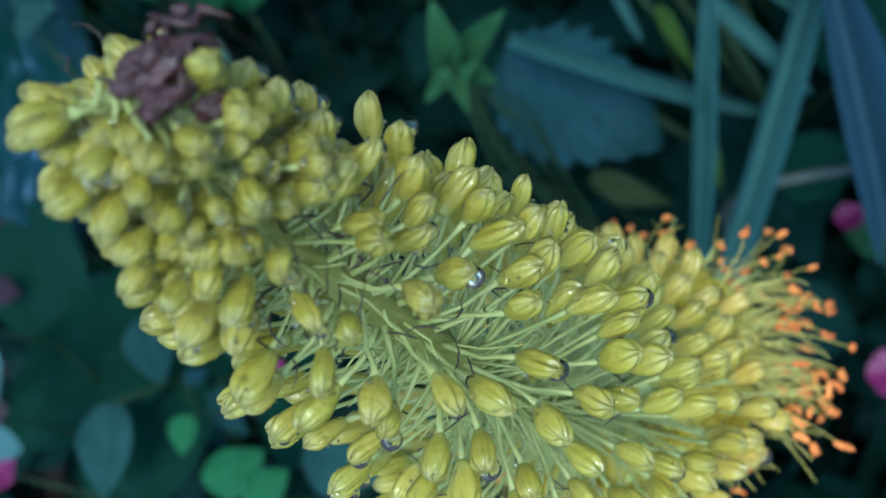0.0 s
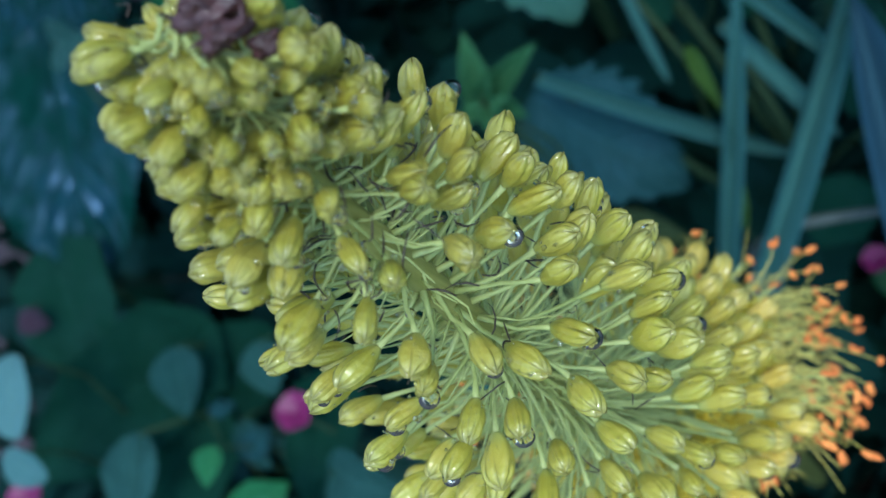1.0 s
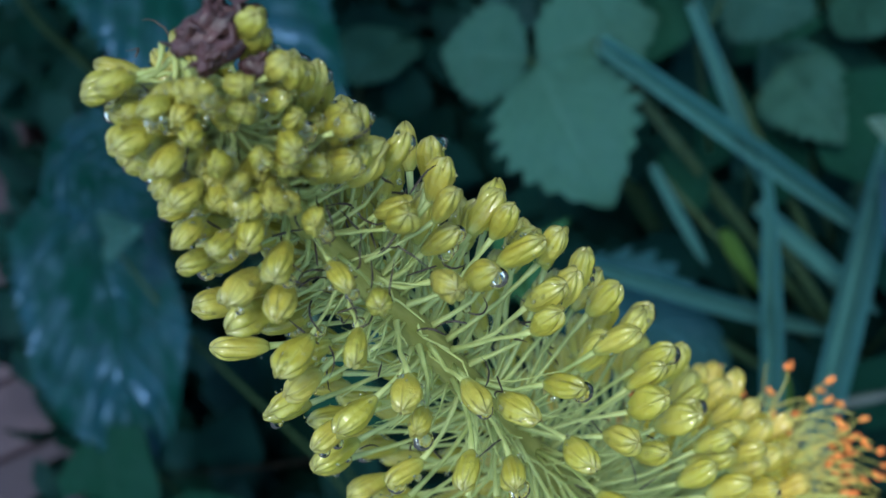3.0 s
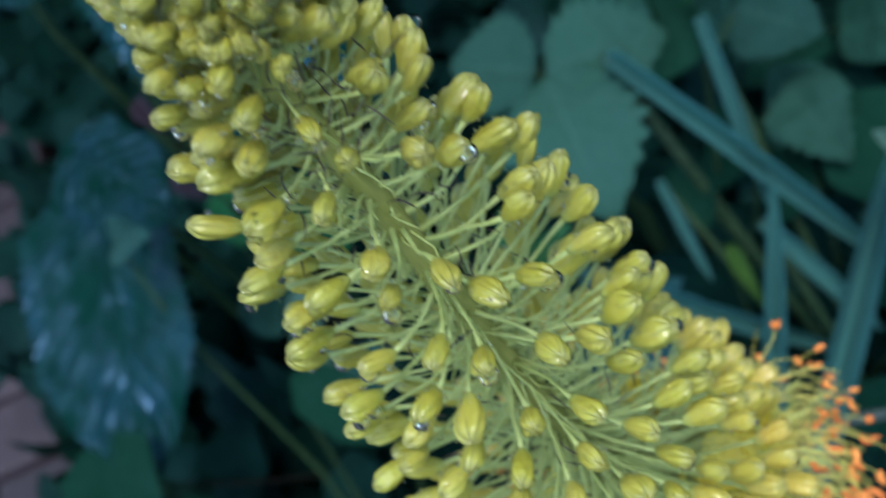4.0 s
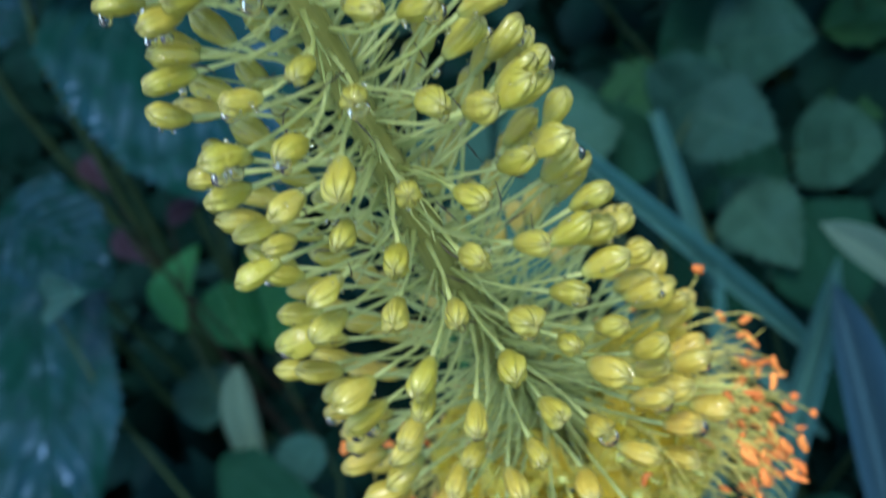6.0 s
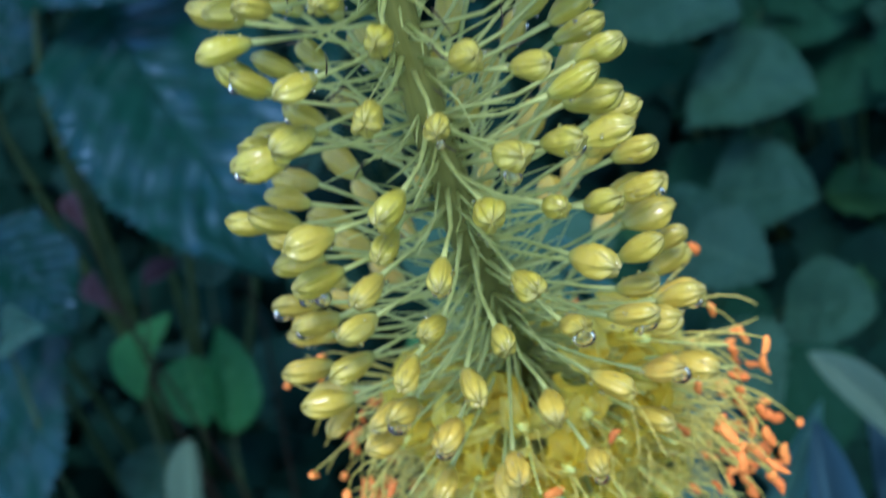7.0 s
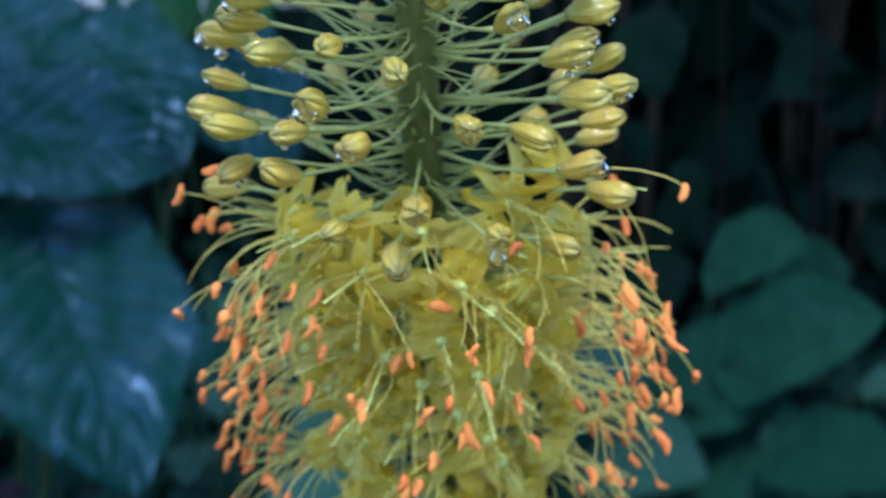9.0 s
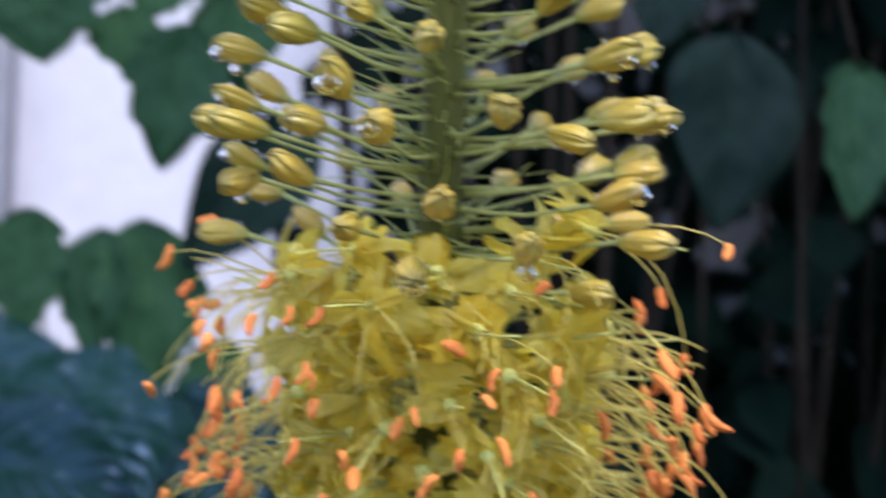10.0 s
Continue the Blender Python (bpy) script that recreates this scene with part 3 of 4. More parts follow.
frng = random.Random(11)
h, n = -0.078, 0
while h < 0.030:
    az = (n * 137.508 + 12) % 360 - 180
    if h < (-0.012 if abs(az) > 108 else 0.002 if az > 80 else 0.025 if az > 12 else 0.017 if az < -62 else 0.023):
        clear = min(math.hypot(h - a, 0.034 * radians((az - b + 180) % 360 - 180)) for a, b, c in taken)
        if clear > 0.0039:
            add_flower(h, az, (0.026 if abs(az) > 108 else 0.0275 if h < 0.014 else 0.025) + frng.uniform(-0.006, 0.004), frng)
    n += 1
    h += 0.00066 if h > -0.035 else 0.0010

# ---- withered tip, shrivelled bracts ----
def crumpled(seed, rx, ry, rz):
    bm = bmesh.new()
    bmesh.ops.create_icosphere(bm, subdivisions=4, radius=1)
    for v in bm.verts:
        p = v.co.copy()
        fold = noise.noise(p * 1.7 + Vector((seed, 0, 0))) * 0.5 + abs(noise.noise(Vector((p.x * 5, p.y * 5, p.z * 1.5 + seed)))) * 0.5
        v.co = Vector((p.x * rx, p.y * ry, p.z * rz)) * (0.75 + fold)
    me = bpy.data.meshes.new("withered_flower")
    bm.to_mesh(me)
    bm.free()
    me.materials.append(WITHERED)
    me.polygons.foreach_set("use_smooth", [True] * len(me.polygons))
    return me


wrng = random.Random(3)
for k, (h, az, r, sx, sy, sz) in enumerate([(0.2400, 60, 0.0055, 0.0026, 0.0020, 0.0040), (0.2385, 85, 0.0080, 0.0020, 0.0015, 0.0032), (0.2400, 35, 0.0075, 0.0020, 0.0015, 0.0028), (0.2360, 55, 0.0098, 0.0016, 0.0013, 0.0024)]):
    d = Vector((wrng.uniform(0.6, 1.0), wrng.uniform(-0.3, 0.3), wrng.uniform(-0.3, 0.5)))
    child("withered_flower", crumpled(k * 3.1, sx, sy, sz), lily, basis(d, spine(h) + outward(az) * r, wrng.uniform(0, 6)), "shrivelled purple-brown flower remains")
for k in range(12):
    p = spine(0.2390) + outward(wrng.uniform(20, 110)) * wrng.uniform(0.003, 0.010) + Vector((0, 0, wrng.uniform(-0.003, 0.003)))
    a, b = Vector((wrng.uniform(-1, 1), wrng.uniform(-0.6, 0.2), wrng.uniform(-0.6, 0.6))) * 0.0036, Vector((wrng.uniform(-1, 1), -0.4, wrng.uniform(-1, 1))) * 0.0016
    v, f = tube([p - a, p - a * 0.4 + b, p + b * 0.5, p + a * 0.5 - b, p + a], [0.0002, 0.0007, 0.0008, 0.0006, 0.0001], 8)
    v = [q + (p - q) * 0.5 * abs(noise.noise(q * 900)) + Vector((0, 0, 0.0006)) * noise.noise(q * 1400) for q in v]
    child("withered_tepal", mesh_of("withered_tepal", v, f, WITHERED), lily)
for k in range(140):
    h = wrng.uniform(0.09, 0.235) if k < 100 else wrng.gauss(0.207, 0.008)
    az = wrng.uniform(-180, 180) if k < 100 else wrng.uniform(-60, 85)
    r = envelope(h) * wrng.uniform(0.35, 0.95)
    p = spine(h) + outward(az) * r
    pts, d = [], Vector((wrng.gauss(0, 1), wrng.gauss(0, 1), wrng.gauss(0, 1))).normalized()
    turn = Vector((wrng.gauss(0, 1), wrng.gauss(0, 1), wrng.gauss(0, 1))).normalized()
    for i in range(7):
        pts.append(p.copy())
        d = (d + d.cross(turn) * wrng.uniform(-0.2, 0.7)).normalized()
        p += d * wrng.uniform(0.0005, 0.0012)
    child("bract", mesh_of("bract", *tube(pts, [0.00011, 0.00015, 0.00017, 0.00016, 0.00013, 0.00009, 0.00004], 4), BRACT), lily)

# pale thread-like bracts between the flower stalks
for k in range(420):
    h = wrng.uniform(-0.02, 0.2)
    az = wrng.uniform(-180, 180)
    far = envelope(h) * wrng.uniform(0.35, 0.8)
    a, b = spine(h) + outward(az) * stem_radius(h) * 0.8, spine(h + far * wrng.uniform(-0.1, 0.5)) + outward(az + wrng.uniform(-25, 25)) * far
    c = a.lerp(b, 0.5) + Vector((wrng.uniform(-1, 1), wrng.uniform(-1, 1), wrng.uniform(-1.5, 0.5))) * 0.0015
    child("bract", mesh_of("bract", *tube([a, a.lerp(c, 0.5), c, c.lerp(b, 0.5), b], [0.0003, 0.00025, 0.0002, 0.00016, 0.00008], 4), PEDICEL), lily)

# ---- water drops hanging from the buds and lying on them ----
DROPS = []
for long in (1.0, 1.25, 1.6):
    prof = [(0.0002, long * 1.15), (0.35, long * 0.85), (0.7, long * 0.45), (0.93, 0.12), (1.0, -0.1), (0.93, -0.4), (0.72, -0.7), (0.4, -0.92), (0.0002, -1.0)]
    DROPS.append(mesh_of("water_drop", *lathe(prof, 16), WATER))
drng = random.Random(21)
for k in range(150):
    m = LEAN @ drng.choice(stands)
    size = drng.choice([0.0004, 0.0005, 0.0005, 0.0007, 0.0007, 0.0009, 0.001, 0.0013, 0.0016])
    axis = m.to_3x3() @ Vector((0, 0, 1))
    down = (Vector((0, 0, -1)) + axis.normalized() * axis.normalized().z).normalized()
    along = drng.choice([0.0028, 0.0046, 0.0062, 0.0078])
    girth = {0.0028: 0.0026, 0.0046: 0.0028, 0.0062: 0.0026, 0.0078: 0.0019}[along] * axis.length
    p = m.translation + axis * along + down * girth * 0.95 + Vector((0, 0, -size * 0.6))
    ob = new("water_drop", DROPS[1 if size < 0.0007 else drng.randrange(3)])
    ob.matrix_basis = Matrix.Translation(p) @ Matrix.Diagonal((size, size, size, 1))
    tagged(ob, "clear water drop hanging from a lily bud", "water drop", "water drops on the lily")

# larger drops that wrap the tips of the buds, held between the tepals
for k in range(120):
    m = LEAN @ drng.choice(stands)
    axis = m.to_3x3() @ Vector((0, 0, 1))
    grow = axis.length
    down = (Vector((0, 0, -1)) + axis.normalized() * axis.normalized().z).normalized()
    size = drng.uniform(0.0015, 0.0022) * grow
    ob = new("water_drop", DROPS[0])
    ob.matrix_basis = Matrix.Translation(m.translation + axis * drng.uniform(0.0066, 0.0082) + down * drng.uniform(0.0007, 0.0016) * grow) @ Matrix.Diagonal((size, size, size * drng.uniform(0.75, 1.0), 1))
    tagged(ob, "clear water drop wrapped round a bud's tip", "water drop", "water drops on the lily")

# drops hanging from the thin flower stalks
for k in range(34):
    pts = drng.choice(stalks)
    i = drng.randrange(1, 4)
    size = drng.choice([0.0004, 0.0005, 0.0006, 0.0008, 0.0010])
    p = LEAN @ pts[i].lerp(pts[i + 1], drng.random())
    ob = new("water_drop", DROPS[drng.randrange(2)])
    ob.matrix_basis = Matrix.Translation(p + Vector((0, 0, -size * 0.9))) @ Matrix.Diagonal((size, size, size, 1))
    tagged(ob, "clear water drop hanging from a thin flower stalk", "water drop", "water drops on the lily")

# fine spray of tiny droplets over the wet buds and stalks
ball = [(0.02, -1.0), (0.6, -0.8), (0.95, -0.3), (1.0, 0.1), (0.75, 0.65), (0.02, 1.0)]
spray = []
for k in range(150):
    pts = drng.choice(stalks)
    i, size = drng.randrange(1, 4), drng.uniform(0.0003, 0.0006)
    p = LEAN @ pts[i].lerp(pts[i + 1], drng.random()) + Vector((0, 0, -size * 0.9))
    v, f = lathe([(q * size, z * size) for q, z in ball], 10)
    spray.append(([Vector(c) + p for c in v], f))
for k in range(4200):
    m = LEAN @ drng.choice(stands)
    size = drng.choice([0.00014, 0.0002, 0.00028, 0.00042])
    t, a = drng.uniform(0.12, 0.92), drng.uniform(0, 6.28)
    girth = float(np.interp(t, [0, 0.1, 0.22, 0.37, 0.5, 0.62, 0.75, 0.86, 0.94, 1], [0.0009, 0.0019, 0.0024, 0.00272, 0.0028, 0.00268, 0.00236, 0.00185, 0.00125, 0.0004])) * 0.95
    p = m @ Vector((girth * math.cos(a), girth * math.sin(a), t * 0.0093))
    v, f = lathe([(q * size, z * size) for q, z in ball], 8)
    spray.append(([Vector(c) + p for c in v], f))
tagged(new("water_spray", mesh_of("water_spray", *join(spray), WATER)), "tiny clear droplets beading on the buds and stalks", "water drops", kind="stuff")

# ---- ground, paving and wall ----
ground_bm = bmesh.new()
rings = [0.0, 0.15, 0.3, 0.5, 0.75, 1.0, 1.3, 1.7, 2.2, 3, 5, 10, 40, 300]
seg = 64
loops = []
for r in rings:
    loop = []
    for k in range(seg if r else 1):
        a = 2 * math.pi * k / seg
        p = Vector((r * math.cos(a), r * math.sin(a), 0))
        p.z = (0.02 * noise.noise(p * 7) + 0.01 * noise.noise(p * 19)) if r < 3 else 0.0
        loop.append(ground_bm.verts.new(p))
    loops.append(loop)
for a, b in zip(loops, loops[1:]):
    for k in range(seg):
        if len(a) == 1:
            ground_bm.faces.new((a[0], b[k], b[(k + 1) % seg]))
        else:
            ground_bm.faces.new((a[k], b[k], b[(k + 1) % seg], a[(k + 1) % seg]))
ground_me = bpy.data.meshes.new("ground")
ground_bm.to_mesh(ground_me)
ground_bm.free()
ground_me.materials.append(SOIL)
tagged(new("ground", ground_me), "dark damp garden soil under the plants", "ground", kind="structure")


def box(x0, x1, y0, y1, z0, z1, bevel=0.0):
    bm = bmesh.new()
    bmesh.ops.create_cube(bm, size=1.0)
    for v in bm.verts:
        v.co = Vector((x0 + (v.co.x + 0.5) * (x1 - x0), y0 + (v.co.y + 0.5) * (y1 - y0), z0 + (v.co.z + 0.5) * (z1 - z0)))
    if bevel:
        bmesh.ops.bevel(bm, geom=bm.edges[:], offset=bevel, segments=2, affect="EDGES", profile=0.6)
    return bm


def to_mesh(name, bm, material):
    me = bpy.data.meshes.new(name)
    bm.to_mesh(me)
    bm.free()
    me.materials.append(material)
    return me


tagged(new("wall", to_mesh("wall", box(-4.0, 4.0, 1.95, 2.2, -0.05, 3.2), RENDER_WALL)), "bright white plastered garden wall behind the leaves", "wall", kind="structure")
tagged(new("post", to_mesh("post", box(-0.60, -0.535, 1.86, 1.93, -0.02, 2.6, 0.006), POST)), "grey square post standing before the white wall", "post")

paving = tagged(new("pavement"), "reddish-brown clay paving at the edge of the bed", "pavement", kind="structure")
BRICK = to_mesh("brick", box(-0.1, 0.1, -0.05, 0.05, 0, 0.05, 0.006), PAVING)
for i in range(4):
    for j in range(14):
        x = -1.52 + i * 0.21 + (0.105 if j % 2 else 0)
        child("brick", BRICK, paving, pose(x, 0.05 + j * 0.11, 0.001 * ((i * 7 + j * 3) % 5), 0, 0, ((i * 5 + j * 11) % 7 - 3) * 0.3))


# ---- leaves ----
def leaf_mesh(name, kind, material, seed, droop=0.18, fold=0.25, pleat=0.0, ribs=8, teeth=0, tooth=0.0, nu=12, nv=26):
    """A leaf of length 1 along +y and width 1 across x, its upper side towards +z."""
    g = random.Random(seed)
    verts, faces, uvs = [], [], []
    lean = g.uniform(-0.06, 0.06)
    wavy = 0.0 if kind == "strap" else 1.0
    for i in range(nv + 1):
        v = i / nv
        if kind == "ovate":
            hw = math.sin(math.pi * v ** 0.72) ** 0.85
        elif kind == "heart":
            hw = min(1.0, 1.12 * (math.sin(math.pi * (0.16 + 0.84 * v) ** 0.85)) ** 0.8) * min(1.0, v / 0.14) ** 0.5
        elif kind == "round":
            hw = max(0.0, 1 - (2 * v - 1) ** 2) ** 0.5
        elif kind == "strap":
            hw = (1 - v ** 9) * (0.75 + 0.25 * math.sin(math.pi * v))
        else:
            hw = math.sin(math.pi * v ** 0.8) ** 0.7 * (1 - 0.32 * math.exp(-((v - 0.52) / 0.07) ** 2))
        for k in range(nu + 1):
            u = 2 * k / nu - 1
            edge = abs(u) ** 6
            cut = 1 + tooth * edge * ((v * teeth) % 1 - 0.5) if teeth else 1
            cut *= 1 + wavy * 0.13 * abs(u) * noise.noise(Vector((3.0 * v, 4.0 if u > 0 else 9.0, seed * 1.7)))
            x = 0.5 * u * hw * cut + lean * (v - v * v)
            y = v
            if kind == "heart":
                y = v - 0.16 * abs(u) * (1 - v) ** 4
            z = fold * abs(x) * 0.6 + droop * (v - v * v) + (0.02 + 0.03 * wavy) * noise.noise(Vector((u * 1.3 + seed, v * 3, 0.3))) + 0.022 * wavy * noise.noise(Vector((u * 3.1, v * 6.5, seed * 2.3)))
            z += pleat * (abs(u) ** 0.6) * (1 - u ** 6) * math.sin(2 * math.pi * ribs * (v - 0.35 * abs(u))) * (1 - v) ** 0.3
            verts.append((x, y, z))
            uvs.append((0.5 + u * 0.5, v))
    for i in range(nv):
        for k in range(nu):
            a = i * (nu + 1) + k
            faces.append((a, a + 1, a + nu + 2, a + nu + 1))
    return mesh_of(name, verts, faces, material, True, uvs)


LEAVES = {
    "bramble": [leaf_mesh("leaf", "ovate", L_BRAMBLE, s, 0.2, 0.3, 0.012, 8, 9, 0.28, 14, 45) for s in range(4)],
    "broad": [leaf_mesh("leaf", "heart", L_BROAD, s + 9, 0.22, 0.3, 0.0042, 9, 26, 0.10, 20, 104) for s in range(4)],
    "fresh": [leaf_mesh("leaf", "ovate", L_FRESH, s + 20, 0.35, 0.9, 0.004, 5) for s in range(3)],
    "olive": [leaf_mesh("leaf", "ovate", L_OLIVE, s + 90, 0.3, 0.8, 0.004, 5) for s in range(3)],
    "dry": [leaf_mesh("leaf", "ovate", L_DRY, s + 70, 0.4, 0.9, 0.02, 4) for s in range(3)],
    "glossy": [leaf_mesh("leaf", "ovate", L_GLOSSY, s + 25, 0.35, 1.1, 0.006, 4) for s in range(3)],
    "round": [leaf_mesh("leaf", "round" if s % 2 else "heart", L_ROUND, s + 30, 0.2, 0.55, 0.012, 4, 11, 0.16, 16, 66) for s in range(6)],
    "pale": [leaf_mesh("leaf", "ovate", L_PALE, s + 33, 0.25, 0.6, 0.010, 5, 8, 0.12, 12, 40) for s in range(3)],
    "deep": [leaf_mesh("leaf", "heart", L_DEEP, s + 100, 0.22, 0.3, 0.006, 7, 18, 0.10, 14, 72) for s in range(4)],
    "sky_pale": [leaf_mesh("leaf", "round", L_SKY_PALE, s + 110, 0.2, 0.5, 0.006, 4, 8, 0.05, 12, 32) for s in range(2)],
    "silver": [leaf_mesh("leaf", "ovate", L_SILVER, s + 120, 0.35, 0.5, 0.03, 8, 8, 0.22, 18, 64) for s in range(2)],
    "dim": [leaf_mesh("leaf", "ovate", L_DIM, s + 130, 0.3, 0.6, 0.004, 5) for s in range(2)],
    "blade": [leaf_mesh("leaf", "strap", L_BLADE, s + 44, 0.2, 0.9, 0.0, 1, nu=6, nv=24) for s in range(2)],
    "blue": [leaf_mesh("leaf", "strap", L_BLUE, s + 48, 0.12, 0.9, 0.0, 1, nu=8, nv=24) for s in range(2)],
    "strap": [leaf_mesh("leaf", "strap", L_STRAP, s + 40, 0.10, 0.6, 0.0, 1, nu=6, nv=24) for s in range(3)],
    "shrub": [leaf_mesh("leaf", "ovate", L_HEDGE_SHADED, s + 60, 0.15, 0.3, 0.006, 5, nu=8, nv=14) for s in range(4)],
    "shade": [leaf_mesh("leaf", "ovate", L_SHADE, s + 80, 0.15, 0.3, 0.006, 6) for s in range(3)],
    "ivy": [leaf_mesh("leaf", "ovate", L_IVY, s + 50, 0.15, 0.3, 0.006, 5, 4, 0.25, 12, 44) for s in range(4)],
}


def leaf_pose(base, tip, width, roll, facing=(0.0, -0.55, 0.84)):
    base, tip = Vector(base), Vector(tip)
    y = (tip - base).normalized()
    z = Vector(facing)
    z = (z - y * z.dot(y)).normalized()
    z.rotate(Matrix.Rotation(radians(roll), 3, y))
    x = y.cross(z)
    m = Matrix((x, y, z)).transposed().to_4x4()
    ln = (tip - base).length
    return Matrix.Translation(base) @ m @ Matrix.Diagonal((width, ln, ln, 1))


def plant(name, label, rows, kind, root, stalk_material, stalk=0.0022, group="", rand=None, category="plant", facing=(0.0, -0.55, 0.84), via=None):
    """A plant rooted at root, a stalk from there to each of its leaves."""
    top = tagged(new(name), label, category, group)
    top.location = root
    g = rand or random.Random(len(rows))
    for bx, by, bz, tx, ty, tz, w, roll in rows:
        b, t = Vector((bx, by, bz)) - Vector(root), Vector((tx, ty, tz)) - Vector(root)
        child("leaf", g.choice(LEAVES[kind]), top, leaf_pose(b, t, w, roll, facing))
        side = (b - t).normalized() * 0.04
        mid = Vector((b.x * 0.6, b.y * 0.6, b.z * 0.55)) + Vector((g.uniform(-0.02, 0.02), g.uniform(-0.02, 0.02), 0))
        if via:
            mid = Vector(via) - Vector(root)
        pts = [Vector((0, 0, -0.01)), mid * 0.5, mid, b.lerp(mid, 0.35) + side * 0.5, b + (t - b) * 0.02]
        child("stalk", mesh_of("stalk", *tube(pts, [stalk * 1.3, stalk * 1.1, stalk, stalk * 0.8, stalk * 0.6], 6), stalk_material), top)
    return top


BRAMBLE = [
    (-0.025, 0.377, 0.583, -0.019, 0.271, 0.534, 0.107, 0),
    (-0.024, 0.379, 0.586, 0.065, 0.385, 0.561, 0.081, -10),
    (-0.029, 0.381, 0.588, -0.085, 0.413, 0.599, 0.077, 10),
    (0.118, 0.420, 0.515, 0.167, 0.364, 0.512, 0.073, 0),
    (0.128, 0.367, 0.470, 0.145, 0.286, 0.462, 0.064, 5),
]
BROAD = [
    (-0.407, 0.482, 0.549, -0.442, 0.278, 0.456, 0.140, 0),
    (-0.236, 0.513, 0.745, -0.161, 0.352, 0.631, 0.145, -8),
    (-0.363, 0.590, 0.749, -0.307, 0.552, 0.724, 0.088, 0),
    (-0.373, 0.464, 0.635, -0.327, 0.411, 0.581, 0.083, 0),
    (-0.318, 0.667, 0.860, -0.202, 0.627, 0.804, 0.136, 0),
    (-0.276, 0.541, 0.822, -0.134, 0.511, 0.796, 0.102, 10),
    (-0.215, 0.640, 0.862, -0.140, 0.560, 0.778, 0.110, 0),
    (-0.120, 0.650, 0.842, -0.060, 0.570, 0.770, 0.090, 10),
]
SPROUT = [
    (-0.071, 0.155, 0.686, -0.061, 0.168, 0.730, 0.019, 10),
    (-0.065, 0.154, 0.685, -0.029, 0.158, 0.706, 0.016, 0),
    (-0.071, 0.152, 0.685, -0.090, 0.135, 0.690, 0.011, 0),
    (-0.067, 0.149, 0.682, -0.068, 0.113, 0.697, 0.014, 0),
    (-0.063, 0.151, 0.683, -0.050, 0.132, 0.681, 0.012, 0),
    (-0.067, 0.146, 0.698, -0.055, 0.149, 0.716, 0.010, 0),
    (-0.065, 0.141, 0.700, -0.050, 0.133, 0.711, 0.010, 20),
    (-0.069, 0.142, 0.702, -0.076, 0.137, 0.712, 0.009, -20),
]
OLIVE = [
    (0.041, 0.269, 0.453, 0.047, 0.210, 0.443, 0.012, 0),
    (0.029, 0.162, 0.356, 0.041, 0.209, 0.377, 0.008, 0),
]
SEEDLING = [
    (-0.347, 0.503, 0.412, -0.308, 0.557, 0.455, 0.042, -15),
    (-0.305, 0.532, 0.426, -0.303, 0.487, 0.379, 0.057, 0),
    (-0.282, 0.484, 0.368, -0.274, 0.550, 0.435, 0.047, 25),
]
DRY = [
    (-0.300, 0.451, 0.670, -0.289, 0.421, 0.655, 0.015, 0),
    (-0.299, 0.420, 0.623, -0.284, 0.388, 0.607, 0.018, 20),
    (-0.290, 0.478, 0.557, -0.259, 0.489, 0.558, 0.018, 0),
    (-0.199, 0.566, 0.779, -0.148, 0.547, 0.790, 0.019, 0),
    (-0.487, 0.255, 0.513, -0.471, 0.244, 0.497, 0.022, 0),
]
ROUND = [
    (0.201, 0.722, 0.425, 0.287, 0.650, 0.441, 0.096, 0),
    (0.194, 0.661, 0.344, 0.267, 0.599, 0.368, 0.096, 0),
    (0.150, 0.784, 0.511, 0.237, 0.705, 0.502, 0.117, 0),
    (0.215, 0.544, 0.293, 0.278, 0.486, 0.325, 0.082, 0),
    (0.110, 0.513, 0.431, 0.167, 0.480, 0.476, 0.080, 0),
    (0.126, 0.432, 0.359, 0.183, 0.387, 0.395, 0.076, 0),
    (-0.011, 0.573, 0.417, 0.060, 0.516, 0.430, 0.094, 0),
]
ROUND_FAR = [
    (0.307, 0.796, 0.483, 0.380, 0.723, 0.479, 0.122, 0),
    (0.333, 0.833, 0.571, 0.401, 0.774, 0.615, 0.094, 0),
    (0.331, 0.748, 0.508, 0.446, 0.683, 0.579, 0.117, 0),
    (0.355, 0.656, 0.463, 0.430, 0.572, 0.475, 0.103, 0),
]
LOWROUND = [
    (-0.414, 0.134, 0.495, -0.441, 0.071, 0.484, 0.041, 0),
    (-0.383, 0.198, 0.474, -0.395, 0.148, 0.455, 0.041, 0),
    (-0.338, 0.198, 0.429, -0.342, 0.157, 0.411, 0.037, 0),
    (-0.358, 0.136, 0.444, -0.352, 0.097, 0.425, 0.025, 0),
    (-0.252, 0.362, 0.388, -0.293, 0.326, 0.374, 0.040, 0),
    (-0.367, 0.390, 0.608, -0.324, 0.360, 0.630, 0.037, 0),
    (-0.297, 0.070, 0.450, -0.233, 0.019, 0.464, 0.056, 0),
]
DEEP = [
    (-0.315, 0.339, 0.415, -0.266, 0.287, 0.360, 0.051, 0),
    (-0.391, 0.217, 0.438, -0.512, 0.131, 0.491, 0.092, 0),
    (-0.464, 0.301, 0.489, -0.455, 0.198, 0.462, 0.085, 0),
    (-0.401, 0.160, 0.416, -0.485, 0.071, 0.425, 0.084, 0),
    (-0.300, 0.155, 0.393, -0.347, 0.073, 0.381, 0.056, 0),
    (-0.354, 0.215, 0.396, -0.429, 0.147, 0.400, 0.068, 0),
]
